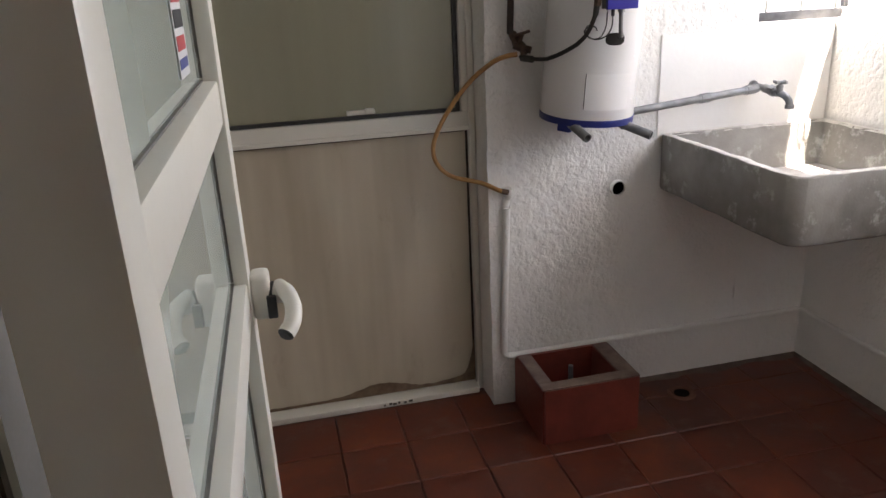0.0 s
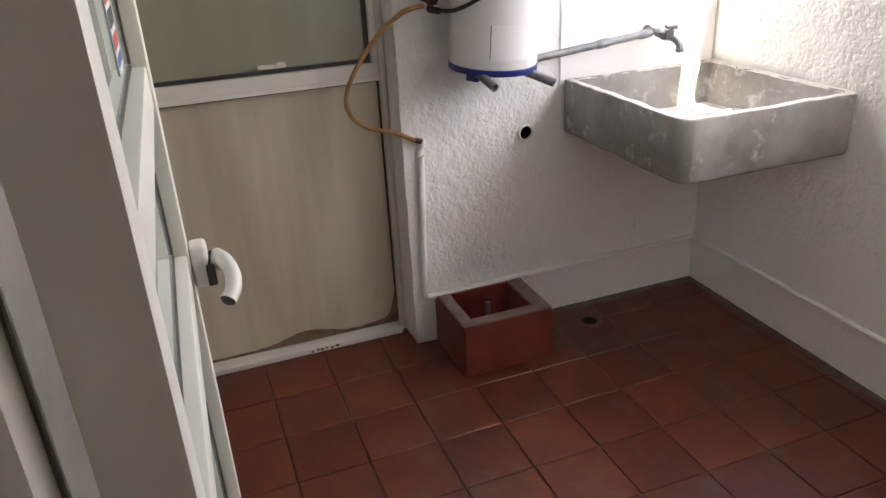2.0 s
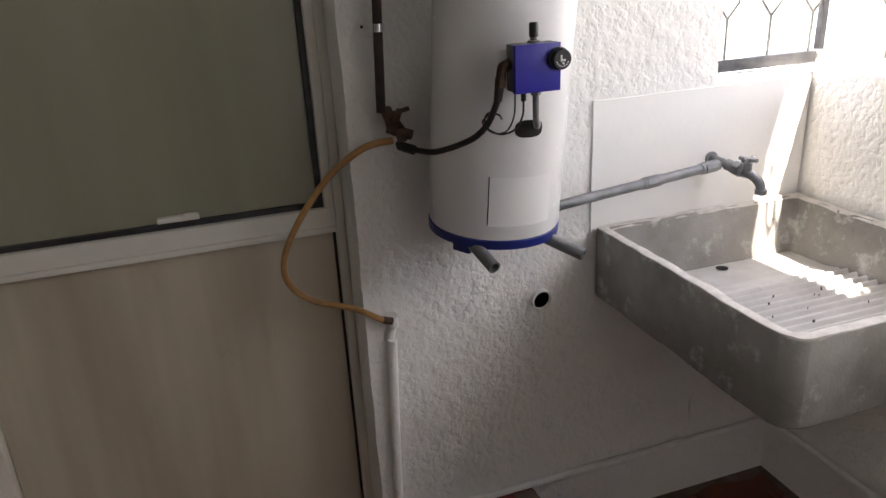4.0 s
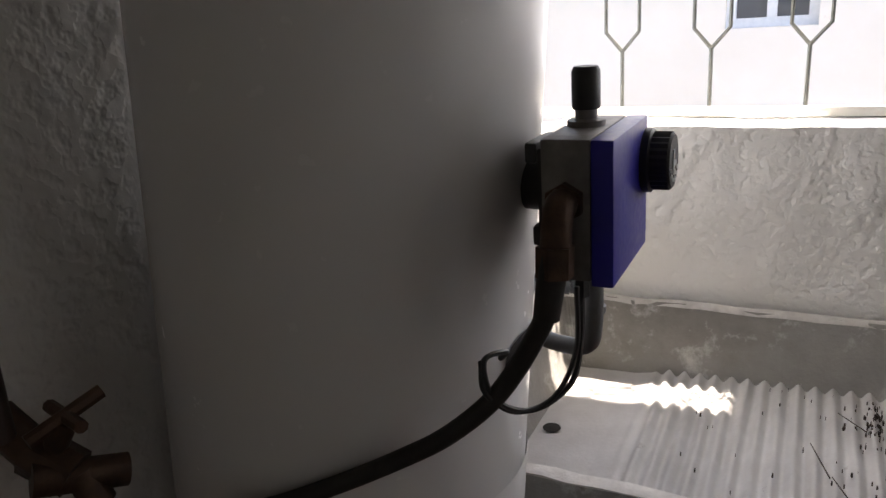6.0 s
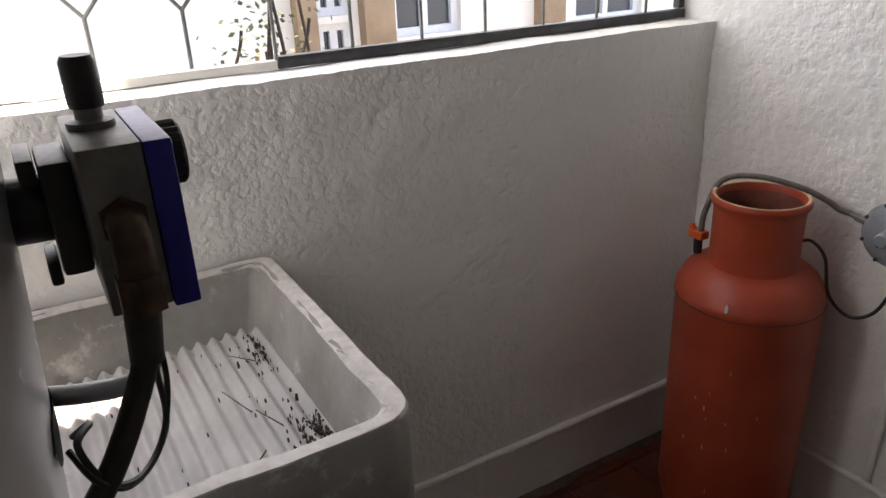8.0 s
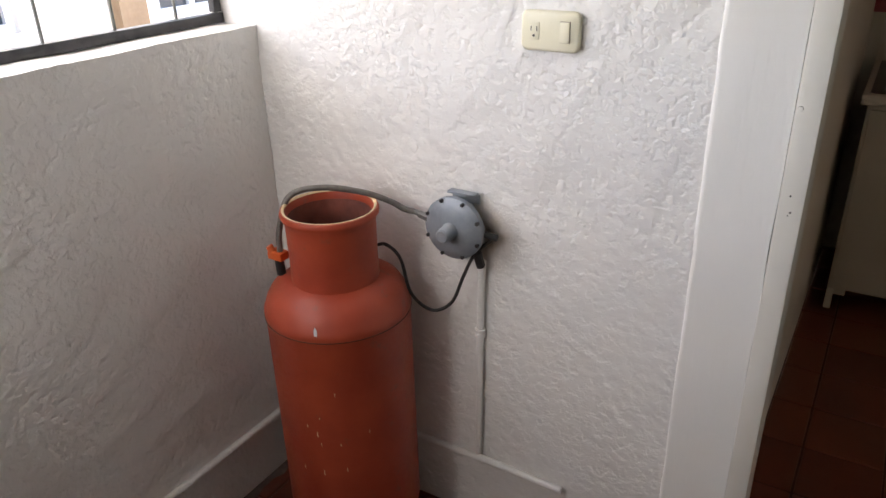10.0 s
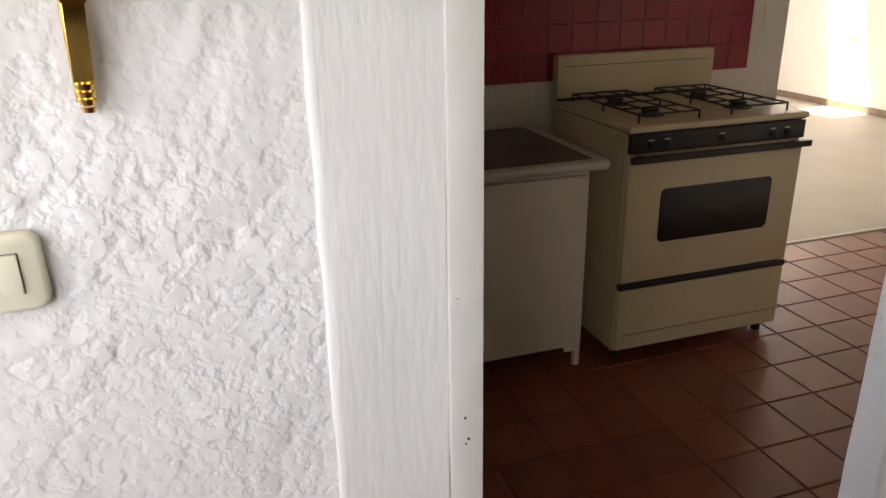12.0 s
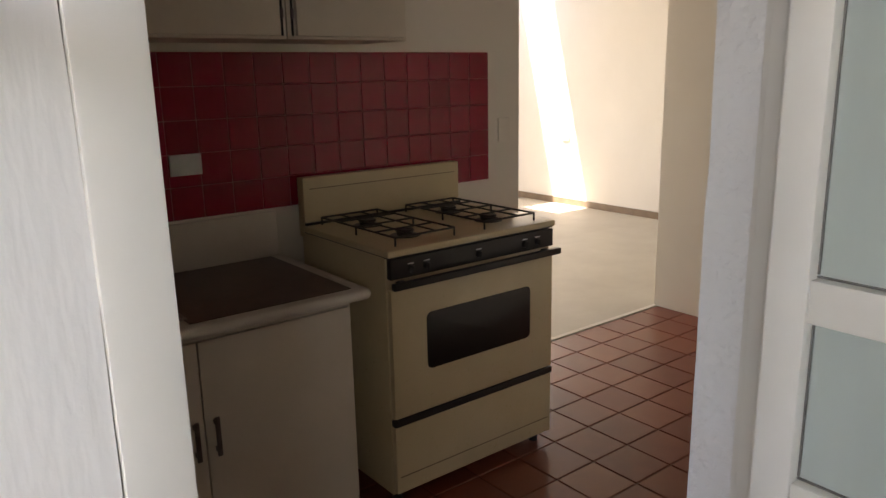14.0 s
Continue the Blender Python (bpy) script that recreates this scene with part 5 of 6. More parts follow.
# ---- glass shelf and gilt bracket ----
shelf = thing("glass_shelf", (1.14, SOUTH + 0.08, 1.516), "clear glass wall shelf with green polished edge", "shelf")
b = boxes(((0.889, SOUTH + 0.010, 1.5120), (1.42, SOUTH + 0.152, 1.5195)))
es = [e for e in b.edges if abs(e.verts[0].co.x - e.verts[1].co.x) < 1e-6 and abs(e.verts[0].co.y - e.verts[1].co.y) < 1e-6 and e.verts[0].co.y > SOUTH + 0.1]
bmesh.ops.bevel(b, geom=es, offset=0.018, segments=5, affect='EDGES')
part("glass", at(shelf, b), SHELF_GLASS, shelf)
part("edge", at(shelf, boxes(((0.909, SOUTH + 0.1522, 1.5125), (1.40, SOUTH + 0.1532, 1.5190)))), EDGE_GLASS, shelf, "dark green polished glass edge")


def bracket(x):
    br = thing("shelf_bracket", (x, SOUTH + 0.005, 1.4440), "gilt metal scroll bracket under the glass shelf", "shelf bracket", "shelf brackets")
    y0 = SOUTH + 0.008
    bb = bmesh.new()
    ribbon(bb, [(x, y0, 1.5090), (x, y0, 1.4340), (x, y0 + 0.001, 1.3580)], (1, 0, 0), 0.015, 0.003)
    for s in (-0.0045, 0, 0.0045):
        tube(bb, [(x + s, y0 + 0.002, 1.5080), (x + s, y0 + 0.002, 1.3600)], 0.002, 6)
    part("back_strap", at(br, bb), GOLD, br)
    bb = bmesh.new()
    ribbon(bb, [(x, y0 + 0.002, 1.5085), (x, SOUTH + 0.12, 1.5085)], (1, 0, 0), 0.018, 0.003)
    part("top_strap", at(br, bb), GOLD, br)
    pts = [(x, y0 + 0.006, 1.3740), (x, y0 + 0.016, 1.4190), (x, y0 + 0.030, 1.4520), (x, y0 + 0.048, 1.4890), (x, y0 + 0.066, 1.5020), (x, y0 + 0.084, 1.4970), (x, y0 + 0.096, 1.4790), (x, y0 + 0.098, 1.4600), (x, y0 + 0.090, 1.4480)]
    part("scroll", at(br, ribbon(bmesh.new(), spline(pts, 6), (1, 0, 0), 0.015, 0.0028)), GOLD, br)
    pts = [(x, y0 + 0.004, 1.4990), (x, y0 + 0.010, 1.4590), (x, y0 + 0.020, 1.4340), (x, y0 + 0.026, 1.4490), (x, y0 + 0.024, 1.4740)]
    part("scroll", at(br, ribbon(bmesh.new(), spline(pts, 6), (1, 0, 0), 0.018, 0.0028)), GOLD, br)
    bb = bmesh.new()
    for k in range(4):
        rod(bb, (x, y0 + 0.005, 1.350 + 0.006 * k), (x, y0 + 0.005, 1.3545 + 0.006 * k), 0.0045 + 0.0008 * k, 0.0060 + 0.0008 * k, 12)
    part("tip", at(br, bb), GOLD, br)
    for ob in br.children:
        for v in ob.data.vertices:
            v.co.x -= 0.29 * max(0.0, v.co.y - 0.004)
    return br


bracket(1.137)
bracket(1.375)
# old screw holes in the door jamb
for x, z, r in ((0.819, 0.990, 0.0016), (0.815, 0.962, 0.0018), (0.818, 0.956, 0.0012)):
    part("screw_hole", at(door_frame, rod(bmesh.new(), (x, SOUTH + 0.009, z), (x, SOUTH + 0.0106, z), r, seg=8)), DARK, door_frame, "small dark screw hole")
# screws in the door jamb
for z in (1.132,):
    s = thing("screw", (0.828, SOUTH + 0.010, z), "small painted screw head in the door jamb", "screw")
    part("head", lathe(bmesh.new(), [(0.0045, 0), (0.004, 0.002), (0.0, 0.0025)], 12, pose(0, 0, 0, -90, 0, 0)), ALUMINIUM, s)

# ---- kitchen: stove ----
X0, X1, YF, YB = -1.11, -0.35, -1.19, -1.775
stove = thing("stove", ((X0 + X1) / 2, (YF + YB) / 2, 0), "cream enamel four burner gas stove with black trim", "stove")


def sp(name, bm, mat, parent=None, label="", smooth=None):
    o = part(name, at(stove, bm), mat, stove, label, smooth)
    if parent is not None:
        o.parent = parent
    return o


sp("body", boxes(((X0, YB, 0.045), (X1, YF - 0.022, 0.901)), bevel=0.004), CREAM)
for x in (X0 + 0.04, X1 - 0.04):
    for y in (YF - 0.06, YB + 0.05):
        bb = bmesh.new()
        rod(bb, (x, y, 0), (x, y, 0.05), 0.018)
        sp("foot", bb, OVEN_BLACK)
dr = sp("drawer", boxes(((X0 + 0.004, YF - 0.021, 0.055), (X1 - 0.004, YF, 0.305)), bevel=0.004), CREAM)
sp("drawer_line", boxes(((X0 + 0.02, YF - 0.0005, 0.115), (X1 - 0.02, YF + 0.0012, 0.118))), SKIRTING)
sp("drawer_trim", boxes(((X0 + 0.002, YF - 0.02, 0.308), (X1 - 0.002, YF + 0.005, 0.332)), bevel=0.003), OVEN_BLACK)
od = sp("oven_door", boxes(((X0 + 0.004, YF - 0.021, 0.336), (X1 - 0.004, YF + 0.002, 0.792)), bevel=0.005), CREAM)
bb = rounded_plate(0.49, 0.205, 0.022, 0.003)
bmesh.ops.translate(bb, verts=bb.verts, vec=(-0.74, YF + 0.0022, 0.588))
sp("oven_window", bb, OVEN_GLASS, None, "dark oven window with rounded corners")
bb = boxes(((X0 - 0.004, YF + 0.018, 0.800), (X1 + 0.004, YF + 0.040, 0.824)), ((X0 + 0.03, YF - 0.01, 0.803), (X0 + 0.06, YF + 0.02, 0.820)), ((X1 - 0.06, YF - 0.01, 0.803), (X1 - 0.03, YF + 0.02, 0.820)), bevel=0.004)
sp("oven_handle", bb, OVEN_BLACK, None, "black bar oven handle")
sp("control_panel", boxes(((X0 + 0.006, YF - 0.021, 0.828), (X1 - 0.006, YF + 0.004, 0.896)), bevel=0.003), OVEN_BLACK)
for x in (-0.435, -0.500, -0.73, -0.955, -1.020):
    kb = lathe(bmesh.new(), [(0.013, 0), (0.011, 0.012), (0.0, 0.013)], 20, pose(x, YF + 0.004, 0.856, -90, 0, 0))
    box(kb, (x - 0.0025, YF + 0.012, 0.845), (x + 0.0025, YF + 0.021, 0.867), 0.001)
    sp("knob", kb, OVEN_BLACK)
    sp("knob_mark", boxes(((x - 0.012, YF + 0.0042, 0.872), (x + 0.012, YF + 0.005, 0.876))), PRINT_WHITE)
sp("cooktop", boxes(((X0 - 0.004, YB + 0.02, 0.903), (X1 + 0.004, YF + 0.006, 0.926)), bevel=0.006, seg=3), CREAM)
sp("cooktop_gap", boxes(((X0 + 0.001, YB + 0.02, 0.8985), (X1 - 0.001, YF - 0.004, 0.9025))), OVEN_BLACK)
sp("backguard", boxes(((X0 + 0.004, YB - 0.03, 0.88), (X1 - 0.004, YB + 0.02, 1.107)), bevel=0.006), CREAM, None, "upright cream back panel")
sp("backguard_line", boxes(((X0 + 0.03, YB + 0.0195, 1.062), (X1 - 0.03, YB + 0.0215, 1.065))), SKIRTING)
sp("backguard_line", boxes(((X0 + 0.004, YB + 0.018, 0.9265), (X1 - 0.004, YB + 0.03, 0.936))), OVEN_BLACK)
for gx in (-0.925, -0.535):
    bb = bmesh.new()
    gx0, gx1, gy0, gy1, z = gx - 0.125, gx + 0.125, YB + 0.05, YF - 0.045, 0.955
    for pts in ([(gx0, gy0, z), (gx1, gy0, z), (gx1, gy1, z), (gx0, gy1, z), (gx0, gy0, z)],):
        for p, q in zip(pts, pts[1:]):
            rod(bb, p, q, 0.0038, seg=8)
    for u in (0.25, 0.5, 0.75):
        y = gy0 + (gy1 - gy0) * u
        rod(bb, (gx0, y, z), (gx1, y, z), 0.0034, seg=8)
    for x in (gx - 0.045, gx + 0.045):
        rod(bb, (x, gy0, z), (x, gy1, z), 0.0034, seg=8)
    for x in (gx0, gx1):
        for y in (gy0, gy1, (gy0 + gy1) / 2):
            rod(bb, (x, y, 0.925), (x, y, z), 0.0036, seg=8)
    sp("burner_grate", bb, OVEN_BLACK, None, "black wire burner grate")
    for u in (0.25, 0.75):
        y = gy0 + (gy1 - gy0) * u
        bb = lathe(bmesh.new(), [(0.055, 0.9165), (0.048, 0.9195), (0.030, 0.9185), (0.030, 0.932), (0.034, 0.934), (0.030, 0.940), (0.0, 0.941)], 24, Matrix.Translation((gx, y, 0.010)))
        sp("burner", bb, OVEN_BLACK)

# ---- kitchen: sink unit ----
C0, C1, CF, CZ = -0.225, 0.775, -1.215, 0.82
unit = thing("sink_cabinet", ((C0 + C1) / 2, -1.5, 0), "cream painted wooden sink cabinet on short legs", "cabinet")


def up(name, bm, mat, parent=None, label=""):
    return part(name, at(unit, bm), mat, unit, label)


up("body", boxes(((C0, -1.80, 0.088), (C1, CF - 0.016, CZ - 0.035)), bevel=0.003), CABINET)
for x in (C0 + 0.012, C1 - 0.012):
    for y in (CF - 0.03, -1.78):
        bb = bmesh.new()
        s = 1 if x < 0.2 else -1
        box(bb, (x - 0.012, y - 0.012, 0), (x + 0.012, y + 0.012, 0.087), 0.003)
        box(bb, (min(x, x + s * 0.05), y - 0.008, 0.062), (max(x, x + s * 0.05), y + 0.008, 0.087), 0.003)
        up("leg", bb, CABINET)
MX = 0.278
for x0, x1, hx in ((C0 + 0.012, MX - 0.002, MX - 0.03), (MX + 0.002, C1 - 0.012, MX + 0.03)):
    up("door", boxes(((x0, CF - 0.015, 0.104), (x1, CF, CZ - 0.055)), bevel=0.003), CABINET)
    bb = boxes(((hx - 0.007, CF + 0.016, 0.42), (hx + 0.007, CF + 0.024, 0.54)), ((hx - 0.006, CF, 0.43), (hx + 0.006, CF + 0.017, 0.445)), ((hx - 0.006, CF, 0.515), (hx + 0.006, CF + 0.017, 0.53)), bevel=0.002)
    up("handle", bb, HANDLE_GREY, None, "dark vertical pull handle")
counter = thing("worktop", ((C0 + C1) / 2, -1.5, CZ - 0.03), "brown laminate worktop with pale rounded edge", "worktop")
W0, W1, WF = C0 - 0.035, C1 + 0.02, CF + 0.03
S0, S1, SF, SB = 0.30, 0.72, -1.275, -1.60
b = boxes(((W0, -1.815, CZ - 0.032), (S0, WF, CZ)), ((S1, -1.815, CZ - 0.032), (W1, WF, CZ)), ((S0, SF, CZ - 0.032), (S1, WF, CZ)), ((S0, -1.815, CZ - 0.032), (S1, SB, CZ)))
part("slab", at(counter, b), COUNTER, counter)
for sheet in (((W0 + 0.035, -1.795, CZ + 0.0005), (S0 - 0.01, WF - 0.035, CZ + 0.003)), ((S1 + 0.01, -1.795, CZ + 0.0005), (W1 - 0.02, WF - 0.035, CZ + 0.003))):
    part("top_sheet", at(counter, boxes(sheet)), COUNTER_TOP, counter, "dark brown laminate surface")
b = bmesh.new()
tube(b, [(W0, WF, CZ - 0.014), (W1, WF, CZ - 0.014)], 0.017, 12)
tube(b, [(W0, WF, CZ - 0.014), (W0, -1.81, CZ - 0.014)], 0.017, 12)
part("edge", at(counter, b), COUNTER, counter, "pale rounded edge")
part("splash_strip", at(counter, boxes(((W0, -1.816, CZ + 0.001), (W1, -1.802, 0.99)), bevel=0.002)), COUNTER, counter, "pale upstand against wall")
sink = thing("kitchen_sink", ((S0 + S1) / 2, -1.44, CZ - 0.15), "dull stainless steel sink bowl in worktop", "sink")
b = boxes(((S0 + 0.002, SB + 0.002, CZ - 0.15), (S1 - 0.002, SF - 0.002, CZ - 0.145)), ((S0 + 0.002, SB + 0.002, CZ - 0.145), (S0 + 0.006, SF - 0.002, CZ)), ((S1 - 0.006, SB + 0.002, CZ - 0.145), (S1 - 0.002, SF - 0.002, CZ)), ((S0 + 0.006, SB + 0.002, CZ - 0.145), (S1 - 0.006, SB + 0.006, CZ)), ((S0 + 0.006, SF - 0.006, CZ - 0.145), (S1 - 0.006, SF - 0.002, CZ)))
part("bowl", at(sink, b), STAINLESS, sink)
part("rim", at(sink, boxes(((S0 - 0.018, SF, CZ + 0.0036), (S1 + 0.018, SF + 0.018, CZ + 0.007)), ((S0 - 0.018, SB - 0.07, CZ + 0.0036), (S1 + 0.018, SB, CZ + 0.007)), ((S0 - 0.018, SB, CZ + 0.0036), (S0, SF, CZ + 0.007)), ((S1, SB, CZ + 0.0036), (S1 + 0.018, SF, CZ + 0.007)), bevel=0.001)), STAINLESS, sink)
fauc = thing("faucet", (0.47, -1.645, CZ + 0.007), "chrome swan neck kitchen faucet with two handles", "faucet")
part("base", boxes(((-0.12, -0.022, 0), (0.12, 0.022, 0.018)), bevel=0.006, seg=3), CHROME, fauc)
b = bmesh.new()
tube(b, spline([(0, 0, 0.015), (0, 0.003, 0.09), (-0.004, 0.01, 0.16), (-0.012, 0.035, 0.215), (-0.022, 0.075, 0.235), (-0.032, 0.115, 0.215)]), 0.009)
part("spout", b, CHROME, fauc)
for x in (-0.10, 0.10):
    b = bmesh.new()
    lathe(b, [(0.018, 0.015), (0.014, 0.03), (0.010, 0.04), (0.016, 0.048), (0.014, 0.06), (0.0, 0.062)], 20, Matrix.Translation((x, 0, 0)))
    rod(b, (x - 0.032, 0, 0.055), (x + 0.032, 0, 0.055), 0.005)
    part("handle", b, CHROME, fauc)

# ---- kitchen: upper cabinets and small wall fittings ----
for i, (x0, x1) in enumerate(((-0.680, -0.214), (-0.210, 0.36), (0.364, 0.82))):
    wc = thing("wall_cabinet", ((x0 + x1) / 2, -1.66, 1.60), "cream painted wall cabinet with flush door", "cabinet", "wall cabinets")
    part("body", at(wc, boxes(((x0, -1.818, 1.595), (x1, -1.518, 2.25)), bevel=0.002)), CABINET, wc)
    d0, d1 = (x0 + 0.02, x1 - 0.028) if i == 0 else (x0 + 0.028, x1 - 0.01)
    part("door", at(wc, boxes(((d0, -1.517, 1.605), (d1, -1.500, 2.24)), bevel=0.002)), CABINET, wc)
    hx = x1 - 0.018 if i == 0 else x0 + 0.014
    for z in (1.66, 1.72):
        bb = bmesh.new()
        rod(bb, (hx, -1.514, z), (hx, -1.514, z + 0.03), 0.006)
        part("hinge", at(wc, bb), HANDLE_GREY, wc)
    part("door_gap", at(wc, boxes(((hx - 0.004, -1.5176, 1.605), (hx + 0.004, -1.5165, 2.24)))), DARK, wc)
ks = thing("wall_socket", (0.056, KIT_S + 0.006, 1.190), "small white wall socket on red tiles", "socket")
part("plate", boxes(((-0.055, 0, -0.036), (0.055, 0.010, 0.036)), bevel=0.003), PRINT_WHITE, ks)
sw = thing("light_switch", (-1.43, KIT_S + 0.001, 1.22), "cream light switch plate on the kitchen wall", "switch")
part("plate", boxes(((-0.035, 0, -0.055), (0.035, 0.007, 0.055)), bevel=0.003), SMOOTH_WALL, sw)
ls = thing("wall_socket", (-5.299, -4.98, 0.75), "small white wall socket plate in living room", "socket")
part("plate", boxes(((0, -0.055, -0.035), (0.008, 0.055, 0.035)), bevel=0.003), IVORY, ls)

# ---- outside: ground, neighbour's house, plant ----
structure("ground", boxes(((-400, -400, -3.4), (400, 400, -3.2))), GROUND, "grey cement ground outside the house", 0)


def facade(name, m, width, label, windows, piers):
    h = thing(name, (0, 0, 0), label, "house")
    h.matrix_world = m
    xs = sorted({0.0, width, *[w[0] for w in windows], *[w[1] for w in windows]})
    for a, c in zip(xs, xs[1:]):
        spans = sorted((w[2], w[3]) for w in windows if w[0] <= a + 1e-6 and w[1] >= c - 1e-6)
        z = -3.2
        for z0, z1 in spans:
            part("wall", boxes(((a, 0, z), (c, 0.25, z0))), FACADE, h)
            z = z1
        part("wall", boxes(((a, 0, z), (c, 0.25, 5.0))), FACADE, h)
    for x0, x1, z0, z1 in windows:
        w = part("window", boxes(((x0, 0.06, z0), (x0 + 0.06, 0.14, z1)), ((x1 - 0.06, 0.06, z0), (x1, 0.14, z1)), ((x0 + 0.06, 0.06, z0), (x1 - 0.06, 0.14, z0 + 0.06)), ((x0 + 0.06, 0.06, z1 - 0.06), (x1 - 0.06, 0.14, z1)), (((x0 + x1) / 2 - 0.03, 0.06, z0 + 0.06), ((x0 + x1) / 2 + 0.03, 0.14, z1 - 0.06))), PRINT_WHITE, h, "white window frame")
        part("pane", boxes(((x0 + 0.05, 0.10, z0 + 0.05), (x1 - 0.05, 0.11, z1 - 0.05))), WINDOW_GLASS, w)
    for x0, x1 in piers:
        part("pier", boxes(((x0, -0.12, -3.2), (x1, -0.002, 5.0))), FACADE_STONE, h, "weathered stone pier")
    part("roof", boxes(((-0.2, -0.4, 5.0), (width + 0.2, 3.0, 5.15))), FACADE_STONE, h)
    return h


facade("house", pose(6.0, 3.6, 0, 0, 0, -90), 7.5, "pale sunlit neighbouring house with stone piers and windows",
       [(1.35, 1.9, 1.15, 2.2), (3.79, 4.07, 0.868, 1.9), (3.79, 4.07, -0.1, 0.818), (4.41, 5.02, 0.66, 2.0), (6.2, 7.0, 0.6, 2.0)], [(3.60, 3.75), (4.12, 4.37), (5.75, 6.0)])
facade("house", pose(5.8, 7.2, 0, 0, 0, 180), 8.0, "pale rendered house across the street with windows",
       [(1.0, 1.9, 0.6, 1.9), (3.2, 4.1, 0.6, 1.9), (5.5, 6.4, 0.6, 1.9)], [(0.2, 0.5)])

plant = thing("climbing_plant", (3.2, 1.04, -3.2), "thin dusty plant with dry brown leaves outside", "plant")
rnd = random.Random(11)
b = bmesh.new()
stems = []
for k in range(7):
    y0, x0 = rnd.uniform(-0.11, 0.11), rnd.uniform(-0.08, 0.08)
    pts = [(x0 * 0.4, y0 * 0.3, 0), (x0 * 0.7, y0 * 0.8, 2.0), (x0, y0 + rnd.uniform(-0.05, 0.05), 3.9), (x0 + rnd.uniform(-0.06, 0.06), y0 + rnd.uniform(-0.1, 0.1), 4.35 + rnd.uniform(-0.1, 0.25))]
    sp_ = spline(pts, 10)
    stems.append(sp_)
    tube(b, sp_, 0.006, 6)
part("stem", b, LEAF_LITTER, plant, "thin dark stems")
for name, mat, side in (("green_foliage", LEAF_GREEN, 1), ("dry_foliage", LEAF_BROWN, -1)):
    b = bmesh.new()
    for k in range(420):
        s = rnd.choice(stems)
        p = s[rnd.randrange(len(s) // 2, len(s))] + Vector((rnd.gauss(0, 0.05), rnd.gauss(0, 0.045) + side * 0.05, rnd.gauss(0, 0.04)))
        if side < 0 and p.z > 4.25:
            continue
        d = Vector((rnd.uniform(-1, 1), rnd.uniform(-1, 1), rnd.uniform(-1, 0.6))).normalized()
        w = d.cross(Vector((rnd.uniform(-1, 1), rnd.uniform(-1, 1), 1))).normalized()
        ln, wd = rnd.uniform(0.014, 0.032), rnd.uniform(0.006, 0.012)
        q = [p, p + d * ln * 0.5 + w * wd, p + d * ln, p + d * ln * 0.5 - w * wd]
        b.faces.new([b.verts.new(v) for v in q])
    part(name, b, mat, plant)

# ---- floor tiles and wall tiles ----


def tile_mesh(name, sx, sy, h, mat, bevel=0.004):
    bb = bmesh.new()
    box(bb, (-sx / 2, -sy / 2, 0), (sx / 2, sy / 2, h))
    top = [e for e in bb.edges if all(v.co.z > h - 1e-5 for v in e.verts)]
    up_ = [e for e in bb.edges if abs(e.verts[0].co.z - e.verts[1].co.z) > 1e-5]
    bmesh.ops.bevel(bb, geom=top + up_, offset=bevel, segments=1, affect='EDGES')
    return mesh_of(bb, name, mat, 20)


def lay_tiles(root, mesh_cache, mat, x0, x1, y0, y1, ox, oy, step, joint, top, rnd):
    i0, i1 = math.floor((x0 - ox) / step), math.ceil((x1 - ox) / step)
    j0, j1 = math.floor((y0 - oy) / step), math.ceil((y1 - oy) / step)
    for i in range(i0, i1):
        for j in range(j0, j1):
            a0, a1 = max(ox + i * step, x0), min(ox + (i + 1) * step, x1)
            c0, c1 = max(oy + j * step, y0), min(oy + (j + 1) * step, y1)
            if a1 - a0 < 0.03 or c1 - c0 < 0.03:
                continue
            sx, sy = round(a1 - a0 - joint, 4), round(c1 - c0 - joint, 4)
            key = (sx, sy)
            if key not in mesh_cache:
                mesh_cache[key] = tile_mesh("tile", sx, sy, 0.012, mat, 0.0025)
            t = new("tile", mesh_cache[key])
            t.parent = root
            t.matrix_basis = pose((a0 + a1) / 2, (c0 + c1) / 2, top - 0.012 + rnd.uniform(-0.0006, 0.0004), rnd.uniform(-0.15, 0.15), rnd.uniform(-0.15, 0.15), rnd.uniform(-0.3, 0.3))


floor = structure("floor", boxes(((WEST - 0.12, SOUTH - 0.16, -0.15), (EAST + 0.12, NORTH + 0.15, -0.006))), GROUT, "red clay tile floor of the laundry")
lay_tiles(floor, {}, CLAY, WEST, EAST, SOUTH - 0.16, NORTH + 0.09, 0.28, 1.59, 0.205, 0.004, 0.0, random.Random(1))


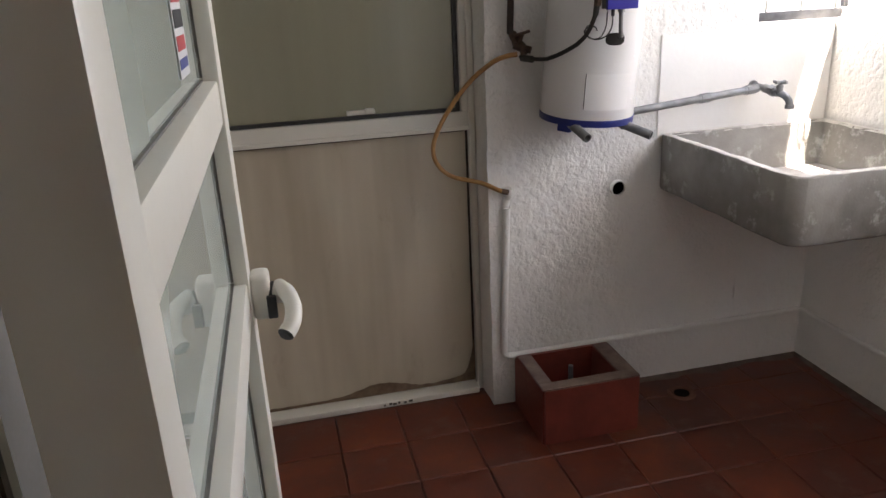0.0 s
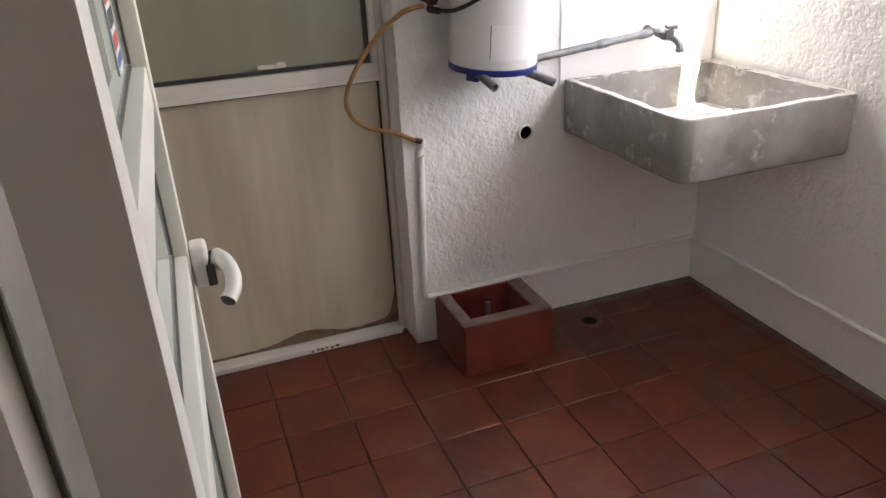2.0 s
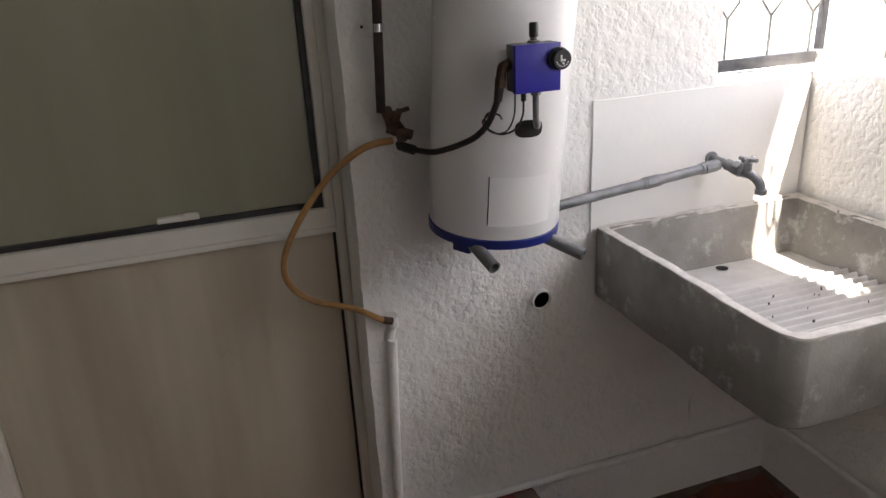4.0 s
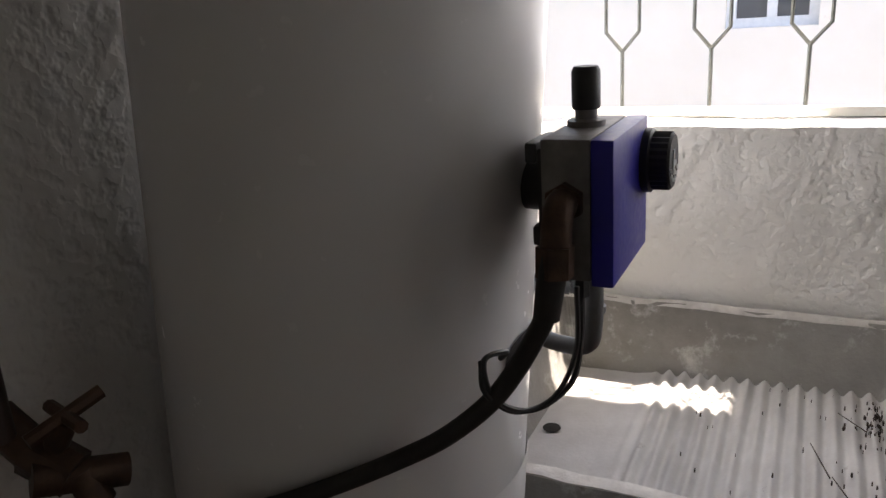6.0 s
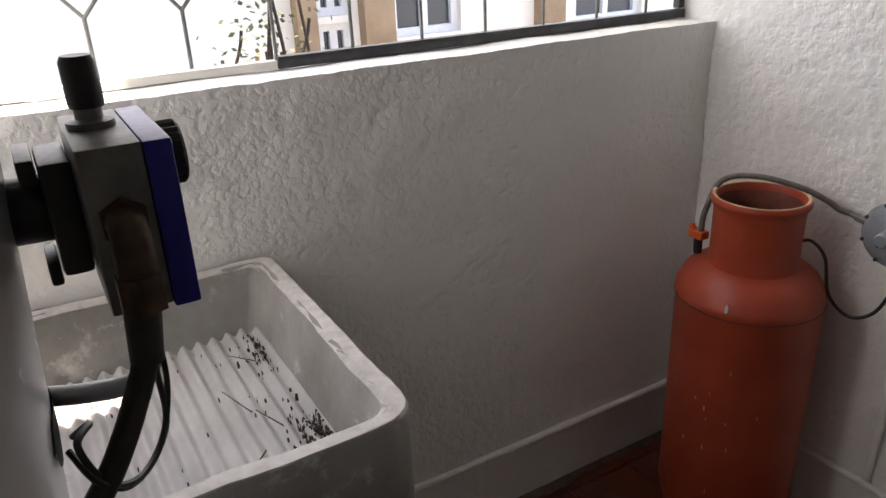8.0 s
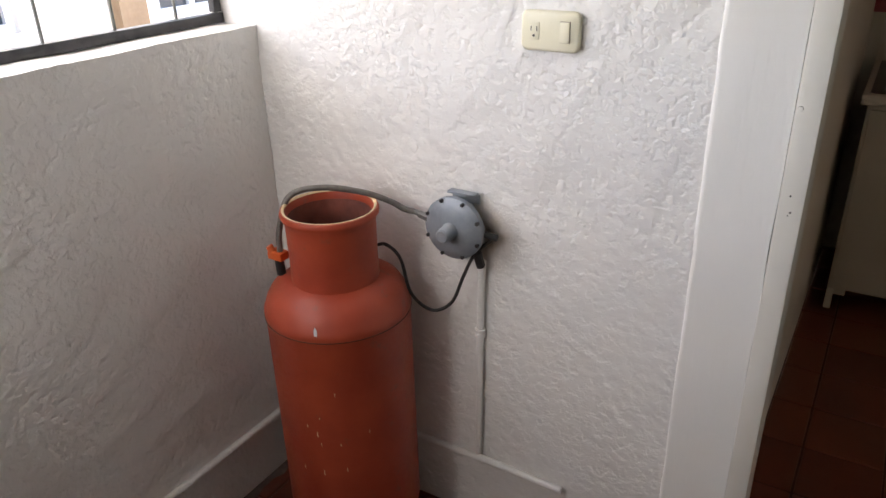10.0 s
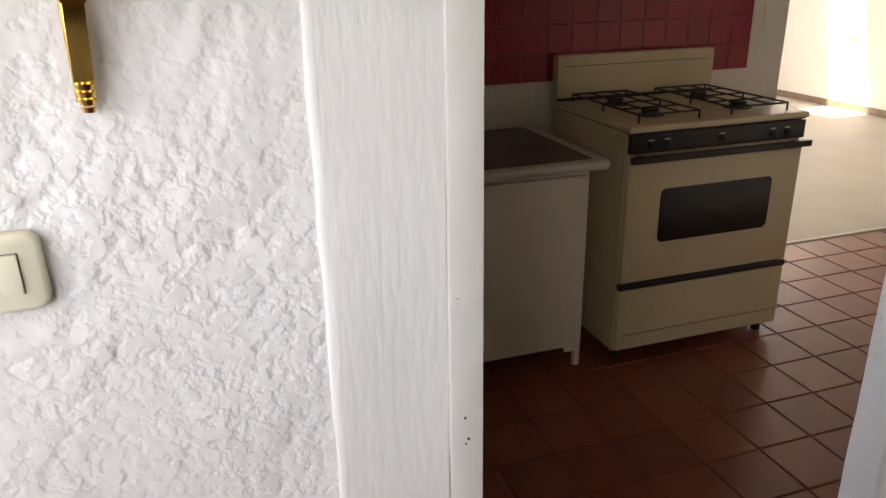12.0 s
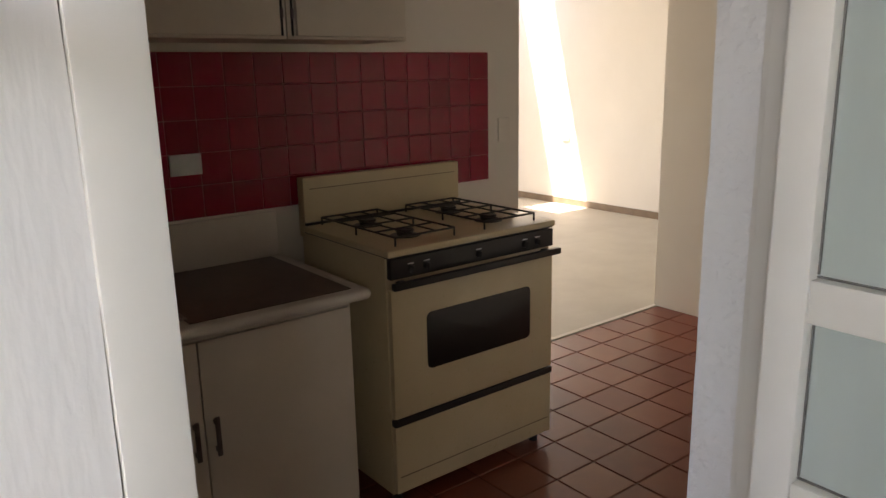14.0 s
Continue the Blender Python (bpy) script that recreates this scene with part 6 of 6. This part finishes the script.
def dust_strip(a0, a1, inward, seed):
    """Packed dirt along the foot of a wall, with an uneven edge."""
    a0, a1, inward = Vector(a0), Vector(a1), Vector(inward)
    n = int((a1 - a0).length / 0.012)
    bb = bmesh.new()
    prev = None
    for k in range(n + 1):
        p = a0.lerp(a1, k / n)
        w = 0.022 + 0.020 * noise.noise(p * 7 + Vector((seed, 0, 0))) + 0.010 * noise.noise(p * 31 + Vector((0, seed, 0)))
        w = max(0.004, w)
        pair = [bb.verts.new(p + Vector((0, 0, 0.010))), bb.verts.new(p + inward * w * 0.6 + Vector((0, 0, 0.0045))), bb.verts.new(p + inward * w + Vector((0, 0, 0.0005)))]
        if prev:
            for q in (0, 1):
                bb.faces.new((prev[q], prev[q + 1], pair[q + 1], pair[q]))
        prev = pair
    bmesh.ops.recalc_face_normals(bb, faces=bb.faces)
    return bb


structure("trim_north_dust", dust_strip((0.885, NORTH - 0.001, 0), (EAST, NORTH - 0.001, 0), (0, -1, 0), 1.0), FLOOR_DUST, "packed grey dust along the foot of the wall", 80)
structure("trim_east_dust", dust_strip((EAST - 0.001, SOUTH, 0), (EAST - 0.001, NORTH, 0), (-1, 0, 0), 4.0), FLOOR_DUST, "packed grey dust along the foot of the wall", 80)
floor2 = structure("floor_kitchen", boxes(((KIT_W - 0.12, KIT_S - 0.18, -0.15), (KIT_E + 0.12, SOUTH - 0.16, -0.004))), KITCHEN_GROUT, "glossy red clay tile floor of the kitchen")
lay_tiles(floor2, {}, KITCHEN_CLAY, KIT_W, KIT_E, KIT_S - 0.175, SOUTH - 0.16, -1.53, -1.995, 0.205, 0.006, 0.0, random.Random(2))
tiled = structure("wall_tiles", boxes(((-1.335, KIT_S, 1.0), (KIT_E, KIT_S + 0.004, 1.566))), RED_GROUT, "glazed dark red wall tiles behind the stove")
red = tile_mesh("tile", 0.1085, 0.1100, 0.004, RED_TILE, 0.0015)
for i in range(19):
    for j in range(5):
        t = new("tile", red)
        t.parent = tiled
        t.matrix_basis = pose(-1.335 + 0.0555 + 0.1115 * i, KIT_S + 0.0015, 1.0 + 0.0566 + 0.1130 * j, -90, 0, 0)
